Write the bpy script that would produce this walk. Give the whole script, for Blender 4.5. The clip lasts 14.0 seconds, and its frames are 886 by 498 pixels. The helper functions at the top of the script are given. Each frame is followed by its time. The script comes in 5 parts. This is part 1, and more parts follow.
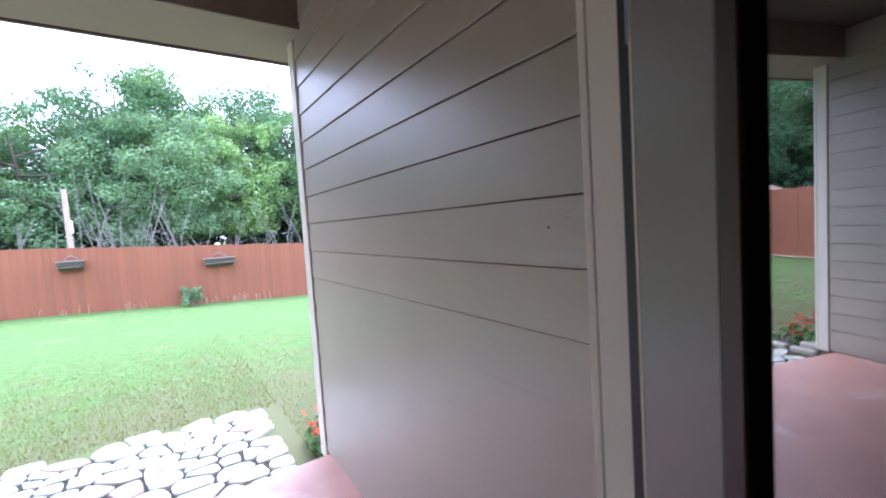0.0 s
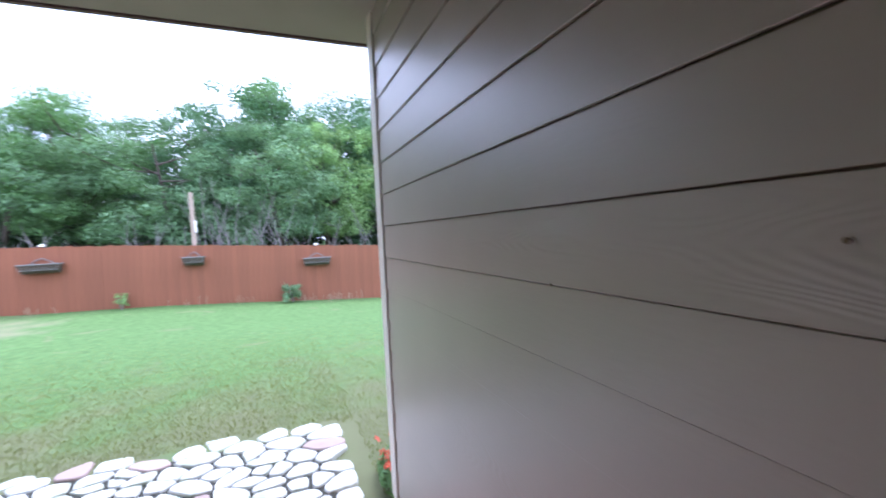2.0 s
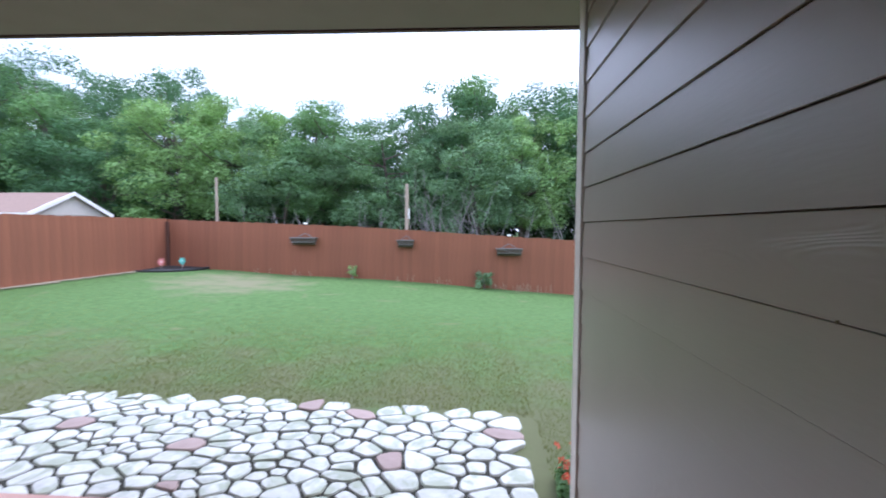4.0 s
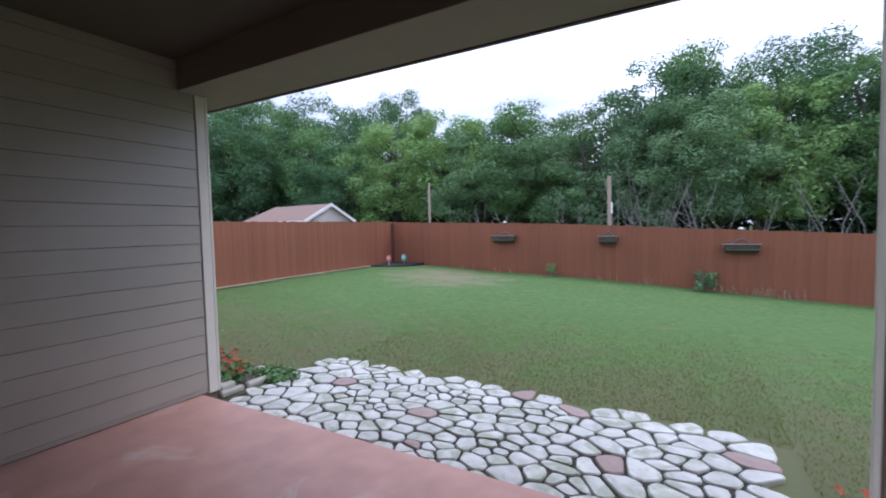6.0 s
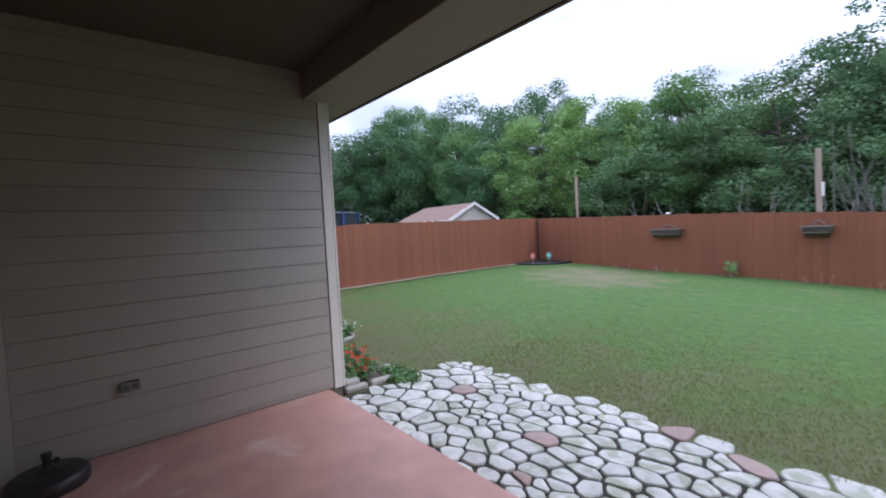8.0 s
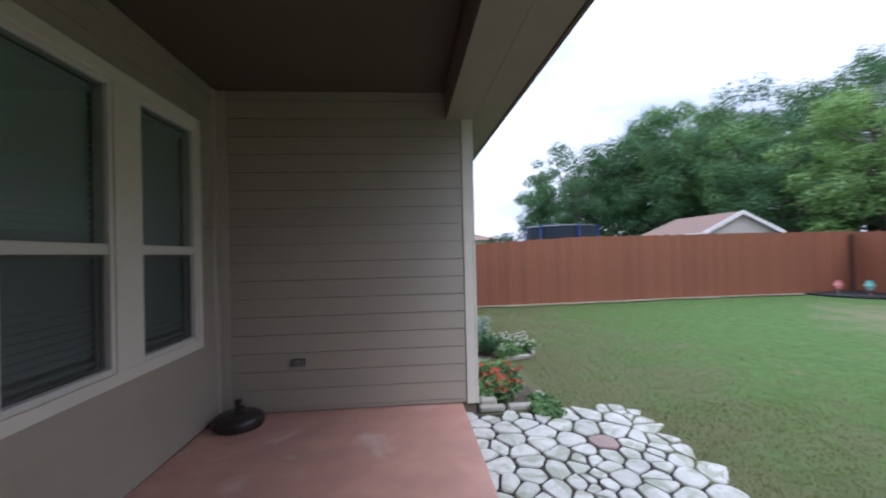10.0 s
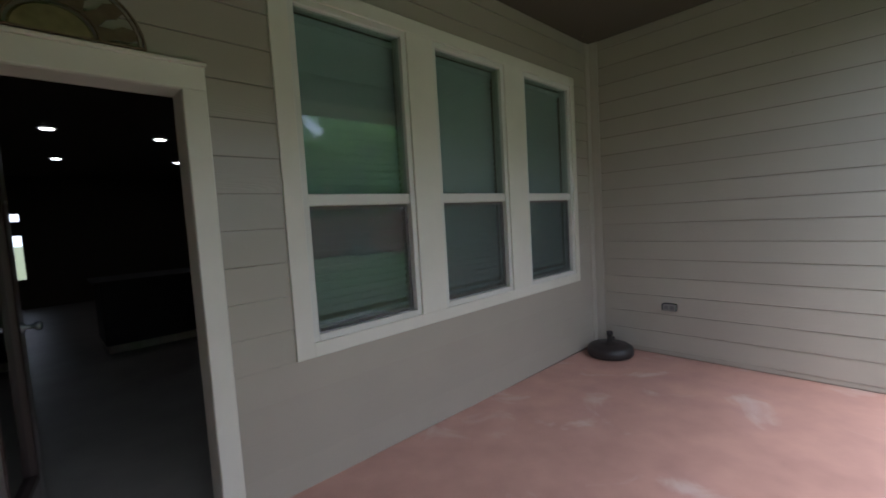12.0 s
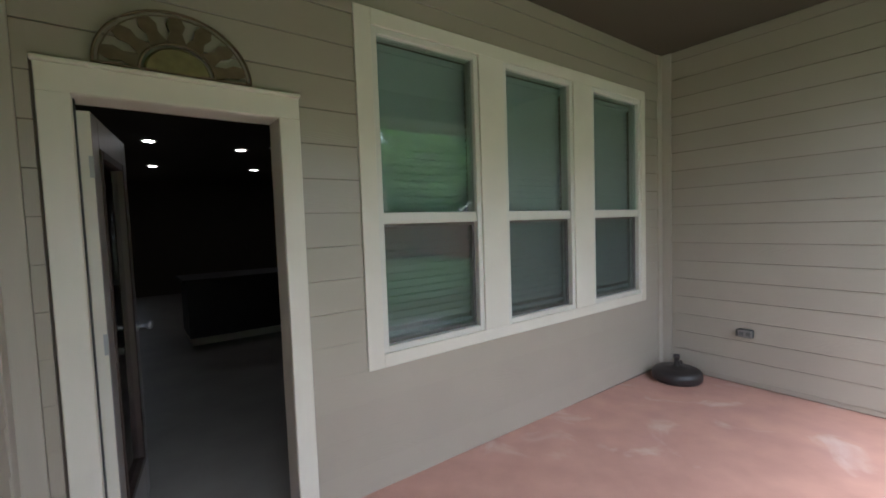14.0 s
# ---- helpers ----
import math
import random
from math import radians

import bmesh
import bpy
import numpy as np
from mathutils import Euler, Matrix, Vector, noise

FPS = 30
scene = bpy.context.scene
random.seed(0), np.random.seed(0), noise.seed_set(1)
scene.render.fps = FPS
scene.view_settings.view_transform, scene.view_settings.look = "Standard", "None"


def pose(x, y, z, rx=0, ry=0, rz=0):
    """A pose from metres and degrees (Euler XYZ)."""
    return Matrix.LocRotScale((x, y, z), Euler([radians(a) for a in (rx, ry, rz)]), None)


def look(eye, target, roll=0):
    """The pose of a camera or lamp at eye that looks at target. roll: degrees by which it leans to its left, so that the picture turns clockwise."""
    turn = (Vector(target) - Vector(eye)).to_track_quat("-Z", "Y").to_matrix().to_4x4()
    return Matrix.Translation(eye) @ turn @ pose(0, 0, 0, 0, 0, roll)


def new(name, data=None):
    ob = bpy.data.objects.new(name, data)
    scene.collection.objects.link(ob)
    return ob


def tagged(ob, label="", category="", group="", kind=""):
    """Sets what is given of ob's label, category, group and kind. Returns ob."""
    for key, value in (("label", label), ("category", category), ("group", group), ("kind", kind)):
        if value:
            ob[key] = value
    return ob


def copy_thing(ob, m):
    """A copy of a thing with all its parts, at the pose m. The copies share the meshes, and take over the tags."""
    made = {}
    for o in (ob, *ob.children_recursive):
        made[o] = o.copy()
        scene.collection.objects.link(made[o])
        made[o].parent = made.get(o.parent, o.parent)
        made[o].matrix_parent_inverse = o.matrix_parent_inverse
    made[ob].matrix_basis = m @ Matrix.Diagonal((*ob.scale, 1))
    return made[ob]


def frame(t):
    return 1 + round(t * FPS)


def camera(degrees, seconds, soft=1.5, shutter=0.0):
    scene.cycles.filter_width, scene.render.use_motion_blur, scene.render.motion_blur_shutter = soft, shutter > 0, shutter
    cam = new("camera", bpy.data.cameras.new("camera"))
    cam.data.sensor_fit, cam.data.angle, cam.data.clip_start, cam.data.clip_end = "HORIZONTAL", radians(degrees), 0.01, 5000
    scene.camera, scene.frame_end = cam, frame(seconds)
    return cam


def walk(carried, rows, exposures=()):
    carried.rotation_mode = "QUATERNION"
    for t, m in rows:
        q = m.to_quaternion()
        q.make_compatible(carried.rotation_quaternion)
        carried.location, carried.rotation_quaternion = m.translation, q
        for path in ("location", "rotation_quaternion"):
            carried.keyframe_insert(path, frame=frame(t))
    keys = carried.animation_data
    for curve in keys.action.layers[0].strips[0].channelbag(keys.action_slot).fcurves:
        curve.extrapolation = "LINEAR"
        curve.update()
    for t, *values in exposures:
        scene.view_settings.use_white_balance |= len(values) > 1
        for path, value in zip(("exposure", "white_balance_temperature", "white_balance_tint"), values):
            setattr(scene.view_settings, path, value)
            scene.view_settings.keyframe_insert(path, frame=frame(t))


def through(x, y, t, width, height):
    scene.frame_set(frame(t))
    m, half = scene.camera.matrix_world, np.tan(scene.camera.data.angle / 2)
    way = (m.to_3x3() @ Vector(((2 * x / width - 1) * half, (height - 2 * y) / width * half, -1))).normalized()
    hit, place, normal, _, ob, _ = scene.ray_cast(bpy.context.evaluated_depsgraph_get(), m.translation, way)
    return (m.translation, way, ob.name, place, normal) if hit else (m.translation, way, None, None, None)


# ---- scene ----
SIZE = 1.09   # the plan below is drawn in units of 1.09 m
cam = camera(92.7, 14.0, soft=1.8, shutter=0.4)
PATH = [
    (0, (1.021, -0.393, 1.382), (2.117, 1.275, 1.256), -3.7),
    (0.5, (1.087, -0.273, 1.372), (2.121, 1.434, 1.242), -4.1),
    (1, (1.141, -0.138, 1.38), (2.258, 1.519, 1.295), -3.1),
    (1.5, (1.182, -0.051, 1.382), (2.265, 1.626, 1.26), -2.2),
    (2, (1.247, 0.044, 1.384), (1.97, 1.907, 1.299), -2.9),
    (2.5, (1.274, 0.118, 1.411), (1.755, 2.058, 1.46), 1.9),
    (3, (1.314, 0.159, 1.403), (1.639, 2.131, 1.326), 1.4),
    (3.5, (1.293, 0.15, 1.409), (1.401, 2.146, 1.331), 0.5),
    (4, (1.25, 0.135, 1.393), (1.098, 2.126, 1.295), 0.3),
    (4.2, (1.243, 0.122, 1.406), (0.977, 2.101, 1.29), 0.1),
    (6.5, (1.107, 0.046, 1.372), (-0.041, 1.679, 1.248), -1.9),
    (7, (1.115, 0.108, 1.386), (-0.148, 1.65, 1.217), -2.3),
    (7.5, (1.09, 0.302, 1.35), (-0.263, 1.767, 1.198), -1.5),
    (7.7, (1.085, 0.409, 1.35), (-0.352, 1.794, 1.225), -2.1),
    (9.8, (1.294, 1.547, 1.351), (-0.671, 1.919, 1.384), -2.2),
    (10, (1.299, 1.674, 1.335), (-0.694, 1.841, 1.355), -1.4),
    (10.5, (1.303, 1.86, 1.304), (-0.68, 1.605, 1.235), -1.2),
    (11, (1.282, 1.948, 1.241), (-0.571, 1.209, 1.093), -3.6),
    (11.5, (1.307, 1.938, 1.239), (-0.261, 0.708, 1.071), -2.9),
    (12, (1.322, 1.962, 1.276), (-0.055, 0.518, 1.131), -3.4),
    (12.5, (1.372, 1.945, 1.299), (0.048, 0.456, 1.134), -3.6),
    (13, (1.391, 1.954, 1.307), (0.114, 0.424, 1.144), -3.0),
    (13.5, (1.414, 1.946, 1.329), (0.191, 0.369, 1.199), -2.5),
    (14, (1.418, 1.951, 1.36), (0.226, 0.349, 1.246), -2.0),
]
EXPOSURES = [(0, 1.48, 5250, 26), (1.5, 1.0, 5200, 24), (2.5, 0.88, 5200, 23), (3, 0.7, 5200, 21), (4.2, 0.2, 5350, 21), (6.3, -0.4, 5450, 23), (7.5, -0.4, 5500, 23),
             (9.8, -0.34, 5550, 20), (11, -0.2, 5550, 16), (11.5, 0.12, 5500, 14), (12.5, 0.52, 5550, 12), (13.2, 0.88, 5600, 12), (14, 1.15, 5650, 12)]
walk(cam, [(t, look(Vector(eye) * SIZE, Vector(target) * SIZE, roll)) for t, eye, target, roll in PATH], EXPOSURES)

# ---- world and light: bright overcast day ----
world = bpy.data.worlds.new("world")
scene.world = world
world.use_nodes = True
wn, wl = world.node_tree.nodes, world.node_tree.links
bg = wn["Background"]
sky = wn.new("ShaderNodeTexSky")
sky.sky_type, sky.sun_disc = "NISHITA", False
sky.sun_elevation, sky.sun_rotation = radians(58), radians(52)
wtc = wn.new("ShaderNodeTexCoord")
wmap = wn.new("ShaderNodeMapping")
wmap.inputs["Scale"].default_value = (1.0, 1.0, 3.5)
cloud = wn.new("ShaderNodeTexNoise")
cloud.inputs["Scale"].default_value, cloud.inputs["Detail"].default_value = 2.2, 5
cramp = wn.new("ShaderNodeValToRGB")
cramp.color_ramp.elements[0].position, cramp.color_ramp.elements[0].color = 0.38, (11.0, 11.9, 13.4, 1)
cramp.color_ramp.elements[1].position, cramp.color_ramp.elements[1].color = 0.6, (19.6, 20.2, 21.2, 1)
wmix = wn.new("ShaderNodeMix")
wmix.data_type = "RGBA"
wmix.inputs[0].default_value = 0.88
wl.new(wtc.outputs["Generated"], wmap.inputs[0])
wl.new(wmap.outputs[0], cloud.inputs["Vector"])
wl.new(cloud.outputs["Fac"], cramp.inputs[0])
wl.new(sky.outputs[0], wmix.inputs[6])
wl.new(cramp.outputs[0], wmix.inputs[7])
# an overcast sky is brighter overhead than at the horizon
wsep, wgrad, wsc = wn.new("ShaderNodeSeparateXYZ"), wn.new("ShaderNodeMapRange"), wn.new("ShaderNodeVectorMath")
wgrad.inputs["From Min"].default_value, wgrad.inputs["From Max"].default_value = 0.0, 1.0
wgrad.inputs["To Min"].default_value, wgrad.inputs["To Max"].default_value = 0.70, 1.32
wsc.operation = "SCALE"
wl.new(wtc.outputs["Generated"], wsep.inputs[0])
wl.new(wsep.outputs["Z"], wgrad.inputs["Value"])
wl.new(wmix.outputs[2], wsc.inputs[0])
wl.new(wgrad.outputs[0], wsc.inputs["Scale"])
wl.new(wsc.outputs[0], bg.inputs["Color"])
bg.inputs["Strength"].default_value = 0.13

sun_data = bpy.data.lights.new("sun", "SUN")
sun_data.energy, sun_data.angle, sun_data.color = 1.8, radians(25), (1.0, 0.96, 0.9)
sun = new("sun", sun_data)
sun.matrix_world = look((0, 0, 30), Vector((0, 0, 30)) - Vector((math.sin(radians(52)) * 0.53, math.cos(radians(52)) * 0.53, 0.85)))


# ---- materials ----
def mat(name, color, rough=0.6, metal=0.0, var=0.12, scale=8.0, stretch=(1, 1, 1), bump=0.1, bump_scale=60.0,
        color2=None, island=0.0, obrand=0.0, dist=0.003, spec=0.5, dirt=None, dirt_scale=1.5, dirt_at=0.6):
    """A surface: base colour varied at two scales, fine relief, and stains where dirt is given."""
    m = bpy.data.materials.new(name)
    m.use_nodes = True
    n, l = m.node_tree.nodes, m.node_tree.links
    b = n["Principled BSDF"]
    b.inputs["Roughness"].default_value, b.inputs["Metallic"].default_value = rough, metal
    b.inputs["Specular IOR Level"].default_value = spec
    tc = n.new("ShaderNodeTexCoord")
    mp = n.new("ShaderNodeMapping")
    mp.inputs["Scale"].default_value = stretch
    l.new(tc.outputs["Object"], mp.inputs[0])
    t1 = n.new("ShaderNodeTexNoise")
    t1.inputs["Scale"].default_value, t1.inputs["Detail"].default_value = scale, 6
    l.new(mp.outputs[0], t1.inputs["Vector"])
    mix = n.new("ShaderNodeMix")
    mix.data_type = "RGBA"
    c2 = color2 or [c * (1 - 2 * var) for c in color]
    mix.inputs[6].default_value = (*c2, 1)
    mix.inputs[7].default_value = (*[min(1, c * (1 + var)) for c in color], 1)
    l.new(t1.outputs["Fac"], mix.inputs[0])
    out = mix.outputs[2]
    if dirt:
        t3 = n.new("ShaderNodeTexNoise")
        t3.inputs["Scale"].default_value, t3.inputs["Detail"].default_value = dirt_scale, 8
        t3.inputs["Distortion"].default_value = 0.6
        l.new(mp.outputs[0], t3.inputs["Vector"])
        r = n.new("ShaderNodeMapRange")
        r.inputs["From Min"].default_value, r.inputs["From Max"].default_value = dirt_at, dirt_at + 0.12
        l.new(t3.outputs["Fac"], r.inputs["Value"])
        dm = n.new("ShaderNodeMix")
        dm.data_type = "RGBA"
        dm.inputs[7].default_value = (*dirt, 1)
        l.new(r.outputs[0], dm.inputs[0])
        l.new(out, dm.inputs[6])
        out = dm.outputs[2]
    if island or obrand:
        hsv = n.new("ShaderNodeHueSaturation")
        mr = n.new("ShaderNodeMapRange")
        k = island or obrand
        mr.inputs["To Min"].default_value, mr.inputs["To Max"].default_value = 1 - k, 1 + k
        if island:
            g = n.new("ShaderNodeNewGeometry")
            l.new(g.outputs["Random Per Island"], mr.inputs["Value"])
        else:
            g = n.new("ShaderNodeObjectInfo")
            l.new(g.outputs["Random"], mr.inputs["Value"])
        l.new(mr.outputs[0], hsv.inputs["Value"])
        l.new(out, hsv.inputs["Color"])
        out = hsv.outputs[0]
    l.new(out, b.inputs["Base Color"])
    if bump:
        t2 = n.new("ShaderNodeTexNoise")
        t2.inputs["Scale"].default_value, t2.inputs["Detail"].default_value = bump_scale, 5
        l.new(mp.outputs[0], t2.inputs["Vector"])
        bp = n.new("ShaderNodeBump")
        bp.inputs["Strength"].default_value, bp.inputs["Distance"].default_value = bump, dist
        l.new(t2.outputs["Fac"], bp.inputs["Height"])
        l.new(bp.outputs[0], b.inputs["Normal"])
    return m


def siding_mat(name, along):
    """Satin painted fibre-cement board with an embossed wood grain that runs along one axis."""
    m = mat(name, (0.36, 0.318, 0.252), rough=0.38, var=0.05, scale=3.0, bump=0, obrand=0.03, spec=0.9)
    n, l = m.node_tree.nodes, m.node_tree.links
    b = n["Principled BSDF"]
    tc = n.new("ShaderNodeTexCoord")
    oi = n.new("ShaderNodeObjectInfo")
    off = n.new("ShaderNodeVectorMath")
    off.operation = "MULTIPLY_ADD"
    comb = n.new("ShaderNodeCombineXYZ")
    for k in range(3):
        l.new(oi.outputs["Random"], comb.inputs[k])
    off.inputs[1].default_value = (37, 53, 41)
    l.new(comb.outputs[0], off.inputs[0])
    l.new(tc.outputs["Object"], off.inputs[2])
    mp = n.new("ShaderNodeMapping")
    mp.inputs["Scale"].default_value = (0.35, 2, 2) if along == "x" else (2, 0.35, 2)
    l.new(off.outputs[0], mp.inputs[0])
    warp = n.new("ShaderNodeTexNoise")
    warp.inputs["Scale"].default_value, warp.inputs["Detail"].default_value = 2.6, 2
    l.new(mp.outputs[0], warp.inputs["Vector"])
    mul = n.new("ShaderNodeMath")
    mul.operation = "MULTIPLY"
    mul.inputs[1].default_value = 300
    l.new(warp.outputs["Fac"], mul.inputs[0])
    sn = n.new("ShaderNodeMath")
    sn.operation = "SINE"
    l.new(mul.outputs[0], sn.inputs[0])
    mask = n.new("ShaderNodeTexNoise")
    mask.inputs["Scale"].default_value = 2.4
    l.new(mp.outputs[0], mask.inputs["Vector"])
    mr = n.new("ShaderNodeMapRange")
    mr.inputs["From Min"].default_value, mr.inputs["From Max"].default_value = 0.54, 0.70
    l.new(mask.outputs["Fac"], mr.inputs["Value"])
    pr = n.new("ShaderNodeMath")
    pr.operation = "MULTIPLY"
    l.new(sn.outputs[0], pr.inputs[0])
    l.new(mr.outputs[0], pr.inputs[1])
    bp = n.new("ShaderNodeBump")
    bp.inputs["Strength"].default_value, bp.inputs["Distance"].default_value = 0.34, 0.0009
    l.new(pr.outputs[0], bp.inputs["Height"])
    fine = n.new("ShaderNodeTexNoise")
    fine.inputs["Scale"].default_value = 45
    l.new(mp.outputs[0], fine.inputs["Vector"])
    bp2 = n.new("ShaderNodeBump")
    bp2.inputs["Strength"].default_value, bp2.inputs["Distance"].default_value = 0.35, 0.0015
    l.new(fine.outputs["Fac"], bp2.inputs["Height"])
    l.new(bp.outputs[0], bp2.inputs["Normal"])
    l.new(bp2.outputs[0], b.inputs["Normal"])
    return m


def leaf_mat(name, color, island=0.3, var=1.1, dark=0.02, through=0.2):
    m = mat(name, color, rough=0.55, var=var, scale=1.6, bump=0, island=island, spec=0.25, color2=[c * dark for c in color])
    n, l = m.node_tree.nodes, m.node_tree.links
    b = n["Principled BSDF"]
    tr = n.new("ShaderNodeBsdfTranslucent")
    tr.inputs["Color"].default_value = (color[0] * 1.6, color[1] * 1.5, color[2] * 0.8, 1)
    ms = n.new("ShaderNodeMixShader")
    ms.inputs[0].default_value = through
    l.new(b.outputs[0], ms.inputs[1])
    l.new(tr.outputs[0], ms.inputs[2])
    l.new(ms.outputs[0], n["Material Output"].inputs["Surface"])
    return m


def glow_mat(name, color, strength):
    m = bpy.data.materials.new(name)
    m.use_nodes = True
    b = m.node_tree.nodes["Principled BSDF"]
    b.inputs["Base Color"].default_value = (0.8, 0.8, 0.8, 1)
    b.inputs["Emission Color"].default_value = (*color, 1)
    b.inputs["Emission Strength"].default_value = strength
    return m


def glass_mat(name, tint=(0.85, 0.95, 0.9), front=0.06):
    """Clear pane; the gloss grows towards grazing view from its share at head-on view."""
    m = bpy.data.materials.new(name)
    m.use_nodes = True
    n, l = m.node_tree.nodes, m.node_tree.links
    n.remove(n["Principled BSDF"])
    tr, gl, fr, ms = n.new("ShaderNodeBsdfTransparent"), n.new("ShaderNodeBsdfGlossy"), n.new("ShaderNodeLayerWeight"), n.new("ShaderNodeMixShader")
    tr.inputs[0].default_value = (*tint, 1)
    gl.inputs["Roughness"].default_value = 0.01
    fr.inputs["Blend"].default_value = 0.5
    pw, ma = n.new("ShaderNodeMath"), n.new("ShaderNodeMath")
    pw.operation, ma.operation = "POWER", "MULTIPLY_ADD"
    pw.inputs[1].default_value, ma.inputs[1].default_value, ma.inputs[2].default_value = 4, 1 - front, front
    l.new(fr.outputs["Facing"], pw.inputs[0])
    l.new(pw.outputs[0], ma.inputs[0])
    l.new(ma.outputs[0], ms.inputs[0])
    l.new(tr.outputs[0], ms.inputs[1])
    l.new(gl.outputs[0], ms.inputs[2])
    l.new(ms.outputs[0], n["Material Output"].inputs["Surface"])
    return m


M_SIDE_X = siding_mat("siding_along_x", "x")
M_SIDE_Y = siding_mat("siding_along_y", "y")
M_CORNER = mat("corner_board_paint", (0.43, 0.39, 0.32), rough=0.5, var=0.05, stretch=(4, 4, 0.4), bump=0.15, bump_scale=40, dist=0.001)
M_TRIM = mat("cream_trim_paint", (0.69, 0.65, 0.55), rough=0.5, var=0.05, scale=5, bump=0.12, bump_scale=50, dist=0.001)
M_VINYL = mat("window_vinyl", (0.64, 0.62, 0.55), rough=0.4, var=0.03, bump=0)
# tan ceiling colour darkened to carry the shade under the porch roof
M_CEIL = mat("shaded_porch_ceiling_paint", (0.08, 0.064, 0.043), rough=0.85, var=0.05, scale=2, bump=0.15, bump_scale=90, dist=0.001)
M_BEAM = mat("beam_paint", (0.26, 0.225, 0.18), rough=0.75, var=0.06, scale=4, bump=0.15, bump_scale=70, dist=0.001)
M_FASCIA = mat("fascia_brown", (0.10, 0.055, 0.05), rough=0.5, var=0.1, bump=0.1)
M_SLAB = mat("stained_concrete", (0.54, 0.30, 0.225), rough=0.45, var=0.16, scale=4.5, bump=0.25, bump_scale=35, dist=0.0015,
             color2=(0.36, 0.19, 0.15), dirt=(0.60, 0.43, 0.37), dirt_scale=2.4, dirt_at=0.59)
M_STONE = mat("white_flagstone", (0.60, 0.60, 0.54), rough=0.75, var=0.2, scale=11, bump=0.5, bump_scale=45, dist=0.004,
              obrand=0.09, dirt=(0.36, 0.38, 0.29), dirt_scale=6.0, dirt_at=0.49)
M_STONER = mat("pink_flagstone", (0.37, 0.275, 0.24), rough=0.8, var=0.1, scale=14, bump=0.5, bump_scale=45, dist=0.004, obrand=0.1)
M_JOINT = mat("joint_soil", (0.04, 0.038, 0.026), rough=0.95, var=0.3, scale=20, bump=0.6, bump_scale=60, dist=0.01)
M_FENCE = mat("fence_stain", (0.265, 0.096, 0.047), rough=0.75, var=0.24, scale=5, stretch=(1, 1, 0.12), bump=0.3, bump_scale=60,
              dist=0.002, obrand=0.08, dirt=(0.33, 0.145, 0.085), dirt_scale=2.2, dirt_at=0.6)
M_FENCED = mat("fence_post_stain", (0.10, 0.045, 0.03), rough=0.8, var=0.2, stretch=(1, 1, 0.2))
M_POST = mat("weathered_post", (0.42, 0.33, 0.26), rough=0.85, var=0.15, stretch=(3, 3, 0.3), bump=0.4)
M_BARK = mat("bark", (0.13, 0.105, 0.085), rough=0.9, var=0.25, scale=6, stretch=(1, 1, 0.3), bump=0.5, bump_scale=20, dist=0.01)
M_TWIG = mat("dry_twig", (0.26, 0.245, 0.225), rough=0.9, var=0.2, bump=0)
M_STRAW = mat("dry_straw", (0.42, 0.33, 0.22), rough=0.9, var=0.2, bump=0)
M_MULCH = mat("black_mulch", (0.02, 0.017, 0.015), rough=0.95, var=0.3, scale=30, bump=0.8, bump_scale=60, dist=0.02)
M_DIRT = mat("bed_soil", (0.12, 0.09, 0.07), rough=0.95, var=0.3, scale=20, bump=0.8, bump_scale=50, dist=0.02)
M_PALE = mat("pale_edging_stone", (0.40, 0.38, 0.32), rough=0.85, var=0.15, scale=10, bump=0.5, bump_scale=40, dist=0.004)
M_BASE = mat("brown_plastic", (0.026, 0.021, 0.019), rough=0.45, var=0.15, scale=12, bump=0.1, bump_scale=80, dist=0.001)
M_METAL = mat("dull_metal", (0.42, 0.43, 0.44), rough=0.4, metal=0.8, var=0.1, bump=0.05)
M_ZINC = mat("cast_zinc", (0.13, 0.13, 0.125), rough=0.5, metal=0.4, var=0.15, scale=20, bump=0.2)
M_GREYP = mat("grey_plastic", (0.2, 0.195, 0.18), rough=0.5, bump=0)
M_BLACK = mat("black_plastic", (0.02, 0.02, 0.022), rough=0.45, var=0.1, bump=0)
M_BRONZE = mat("tarnished_bronze", (0.16, 0.12, 0.07), rough=0.5, metal=0.5, var=0.3, scale=25, bump=0.3, bump_scale=60, dist=0.002)
M_VERDI = mat("aged_brass_disc", (0.22, 0.19, 0.08), rough=0.55, metal=0.3, var=0.3, scale=18, bump=0.3)
M_BLIND = mat("blind_slat", (0.58, 0.60, 0.60), rough=0.5, var=0.04, bump=0)
M_SCREEN = mat("screen_frame", (0.20, 0.17, 0.15), rough=0.5, var=0.05, bump=0)
M_DOORPAINT = mat("door_paint", (0.25, 0.23, 0.21), rough=0.28, var=0.05, bump=0.05)
M_DOORDARK = mat("door_stained_frame", (0.045, 0.028, 0.022), rough=0.4, var=0.2, stretch=(4, 4, 0.4), bump=0.1)
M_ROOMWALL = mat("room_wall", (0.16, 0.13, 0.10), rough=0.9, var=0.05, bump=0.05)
M_ROOMFLOOR = mat("room_tile", (0.30, 0.27, 0.235), rough=0.45, var=0.15, scale=3, bump=0.1)
M_ROOF = mat("shingles", (0.27, 0.18, 0.14), rough=0.9, var=0.2, scale=20, bump=0.5, obrand=0.1)
M_SHED = mat("shed_wall", (0.52, 0.49, 0.43), rough=0.7, var=0.06, bump=0.1)
M_WHITE = mat("white_paint", (0.78, 0.77, 0.74), rough=0.5, var=0.04, bump=0)
M_BLUE = mat("blue_foam", (0.03, 0.07, 0.22), rough=0.6, var=0.1, bump=0)
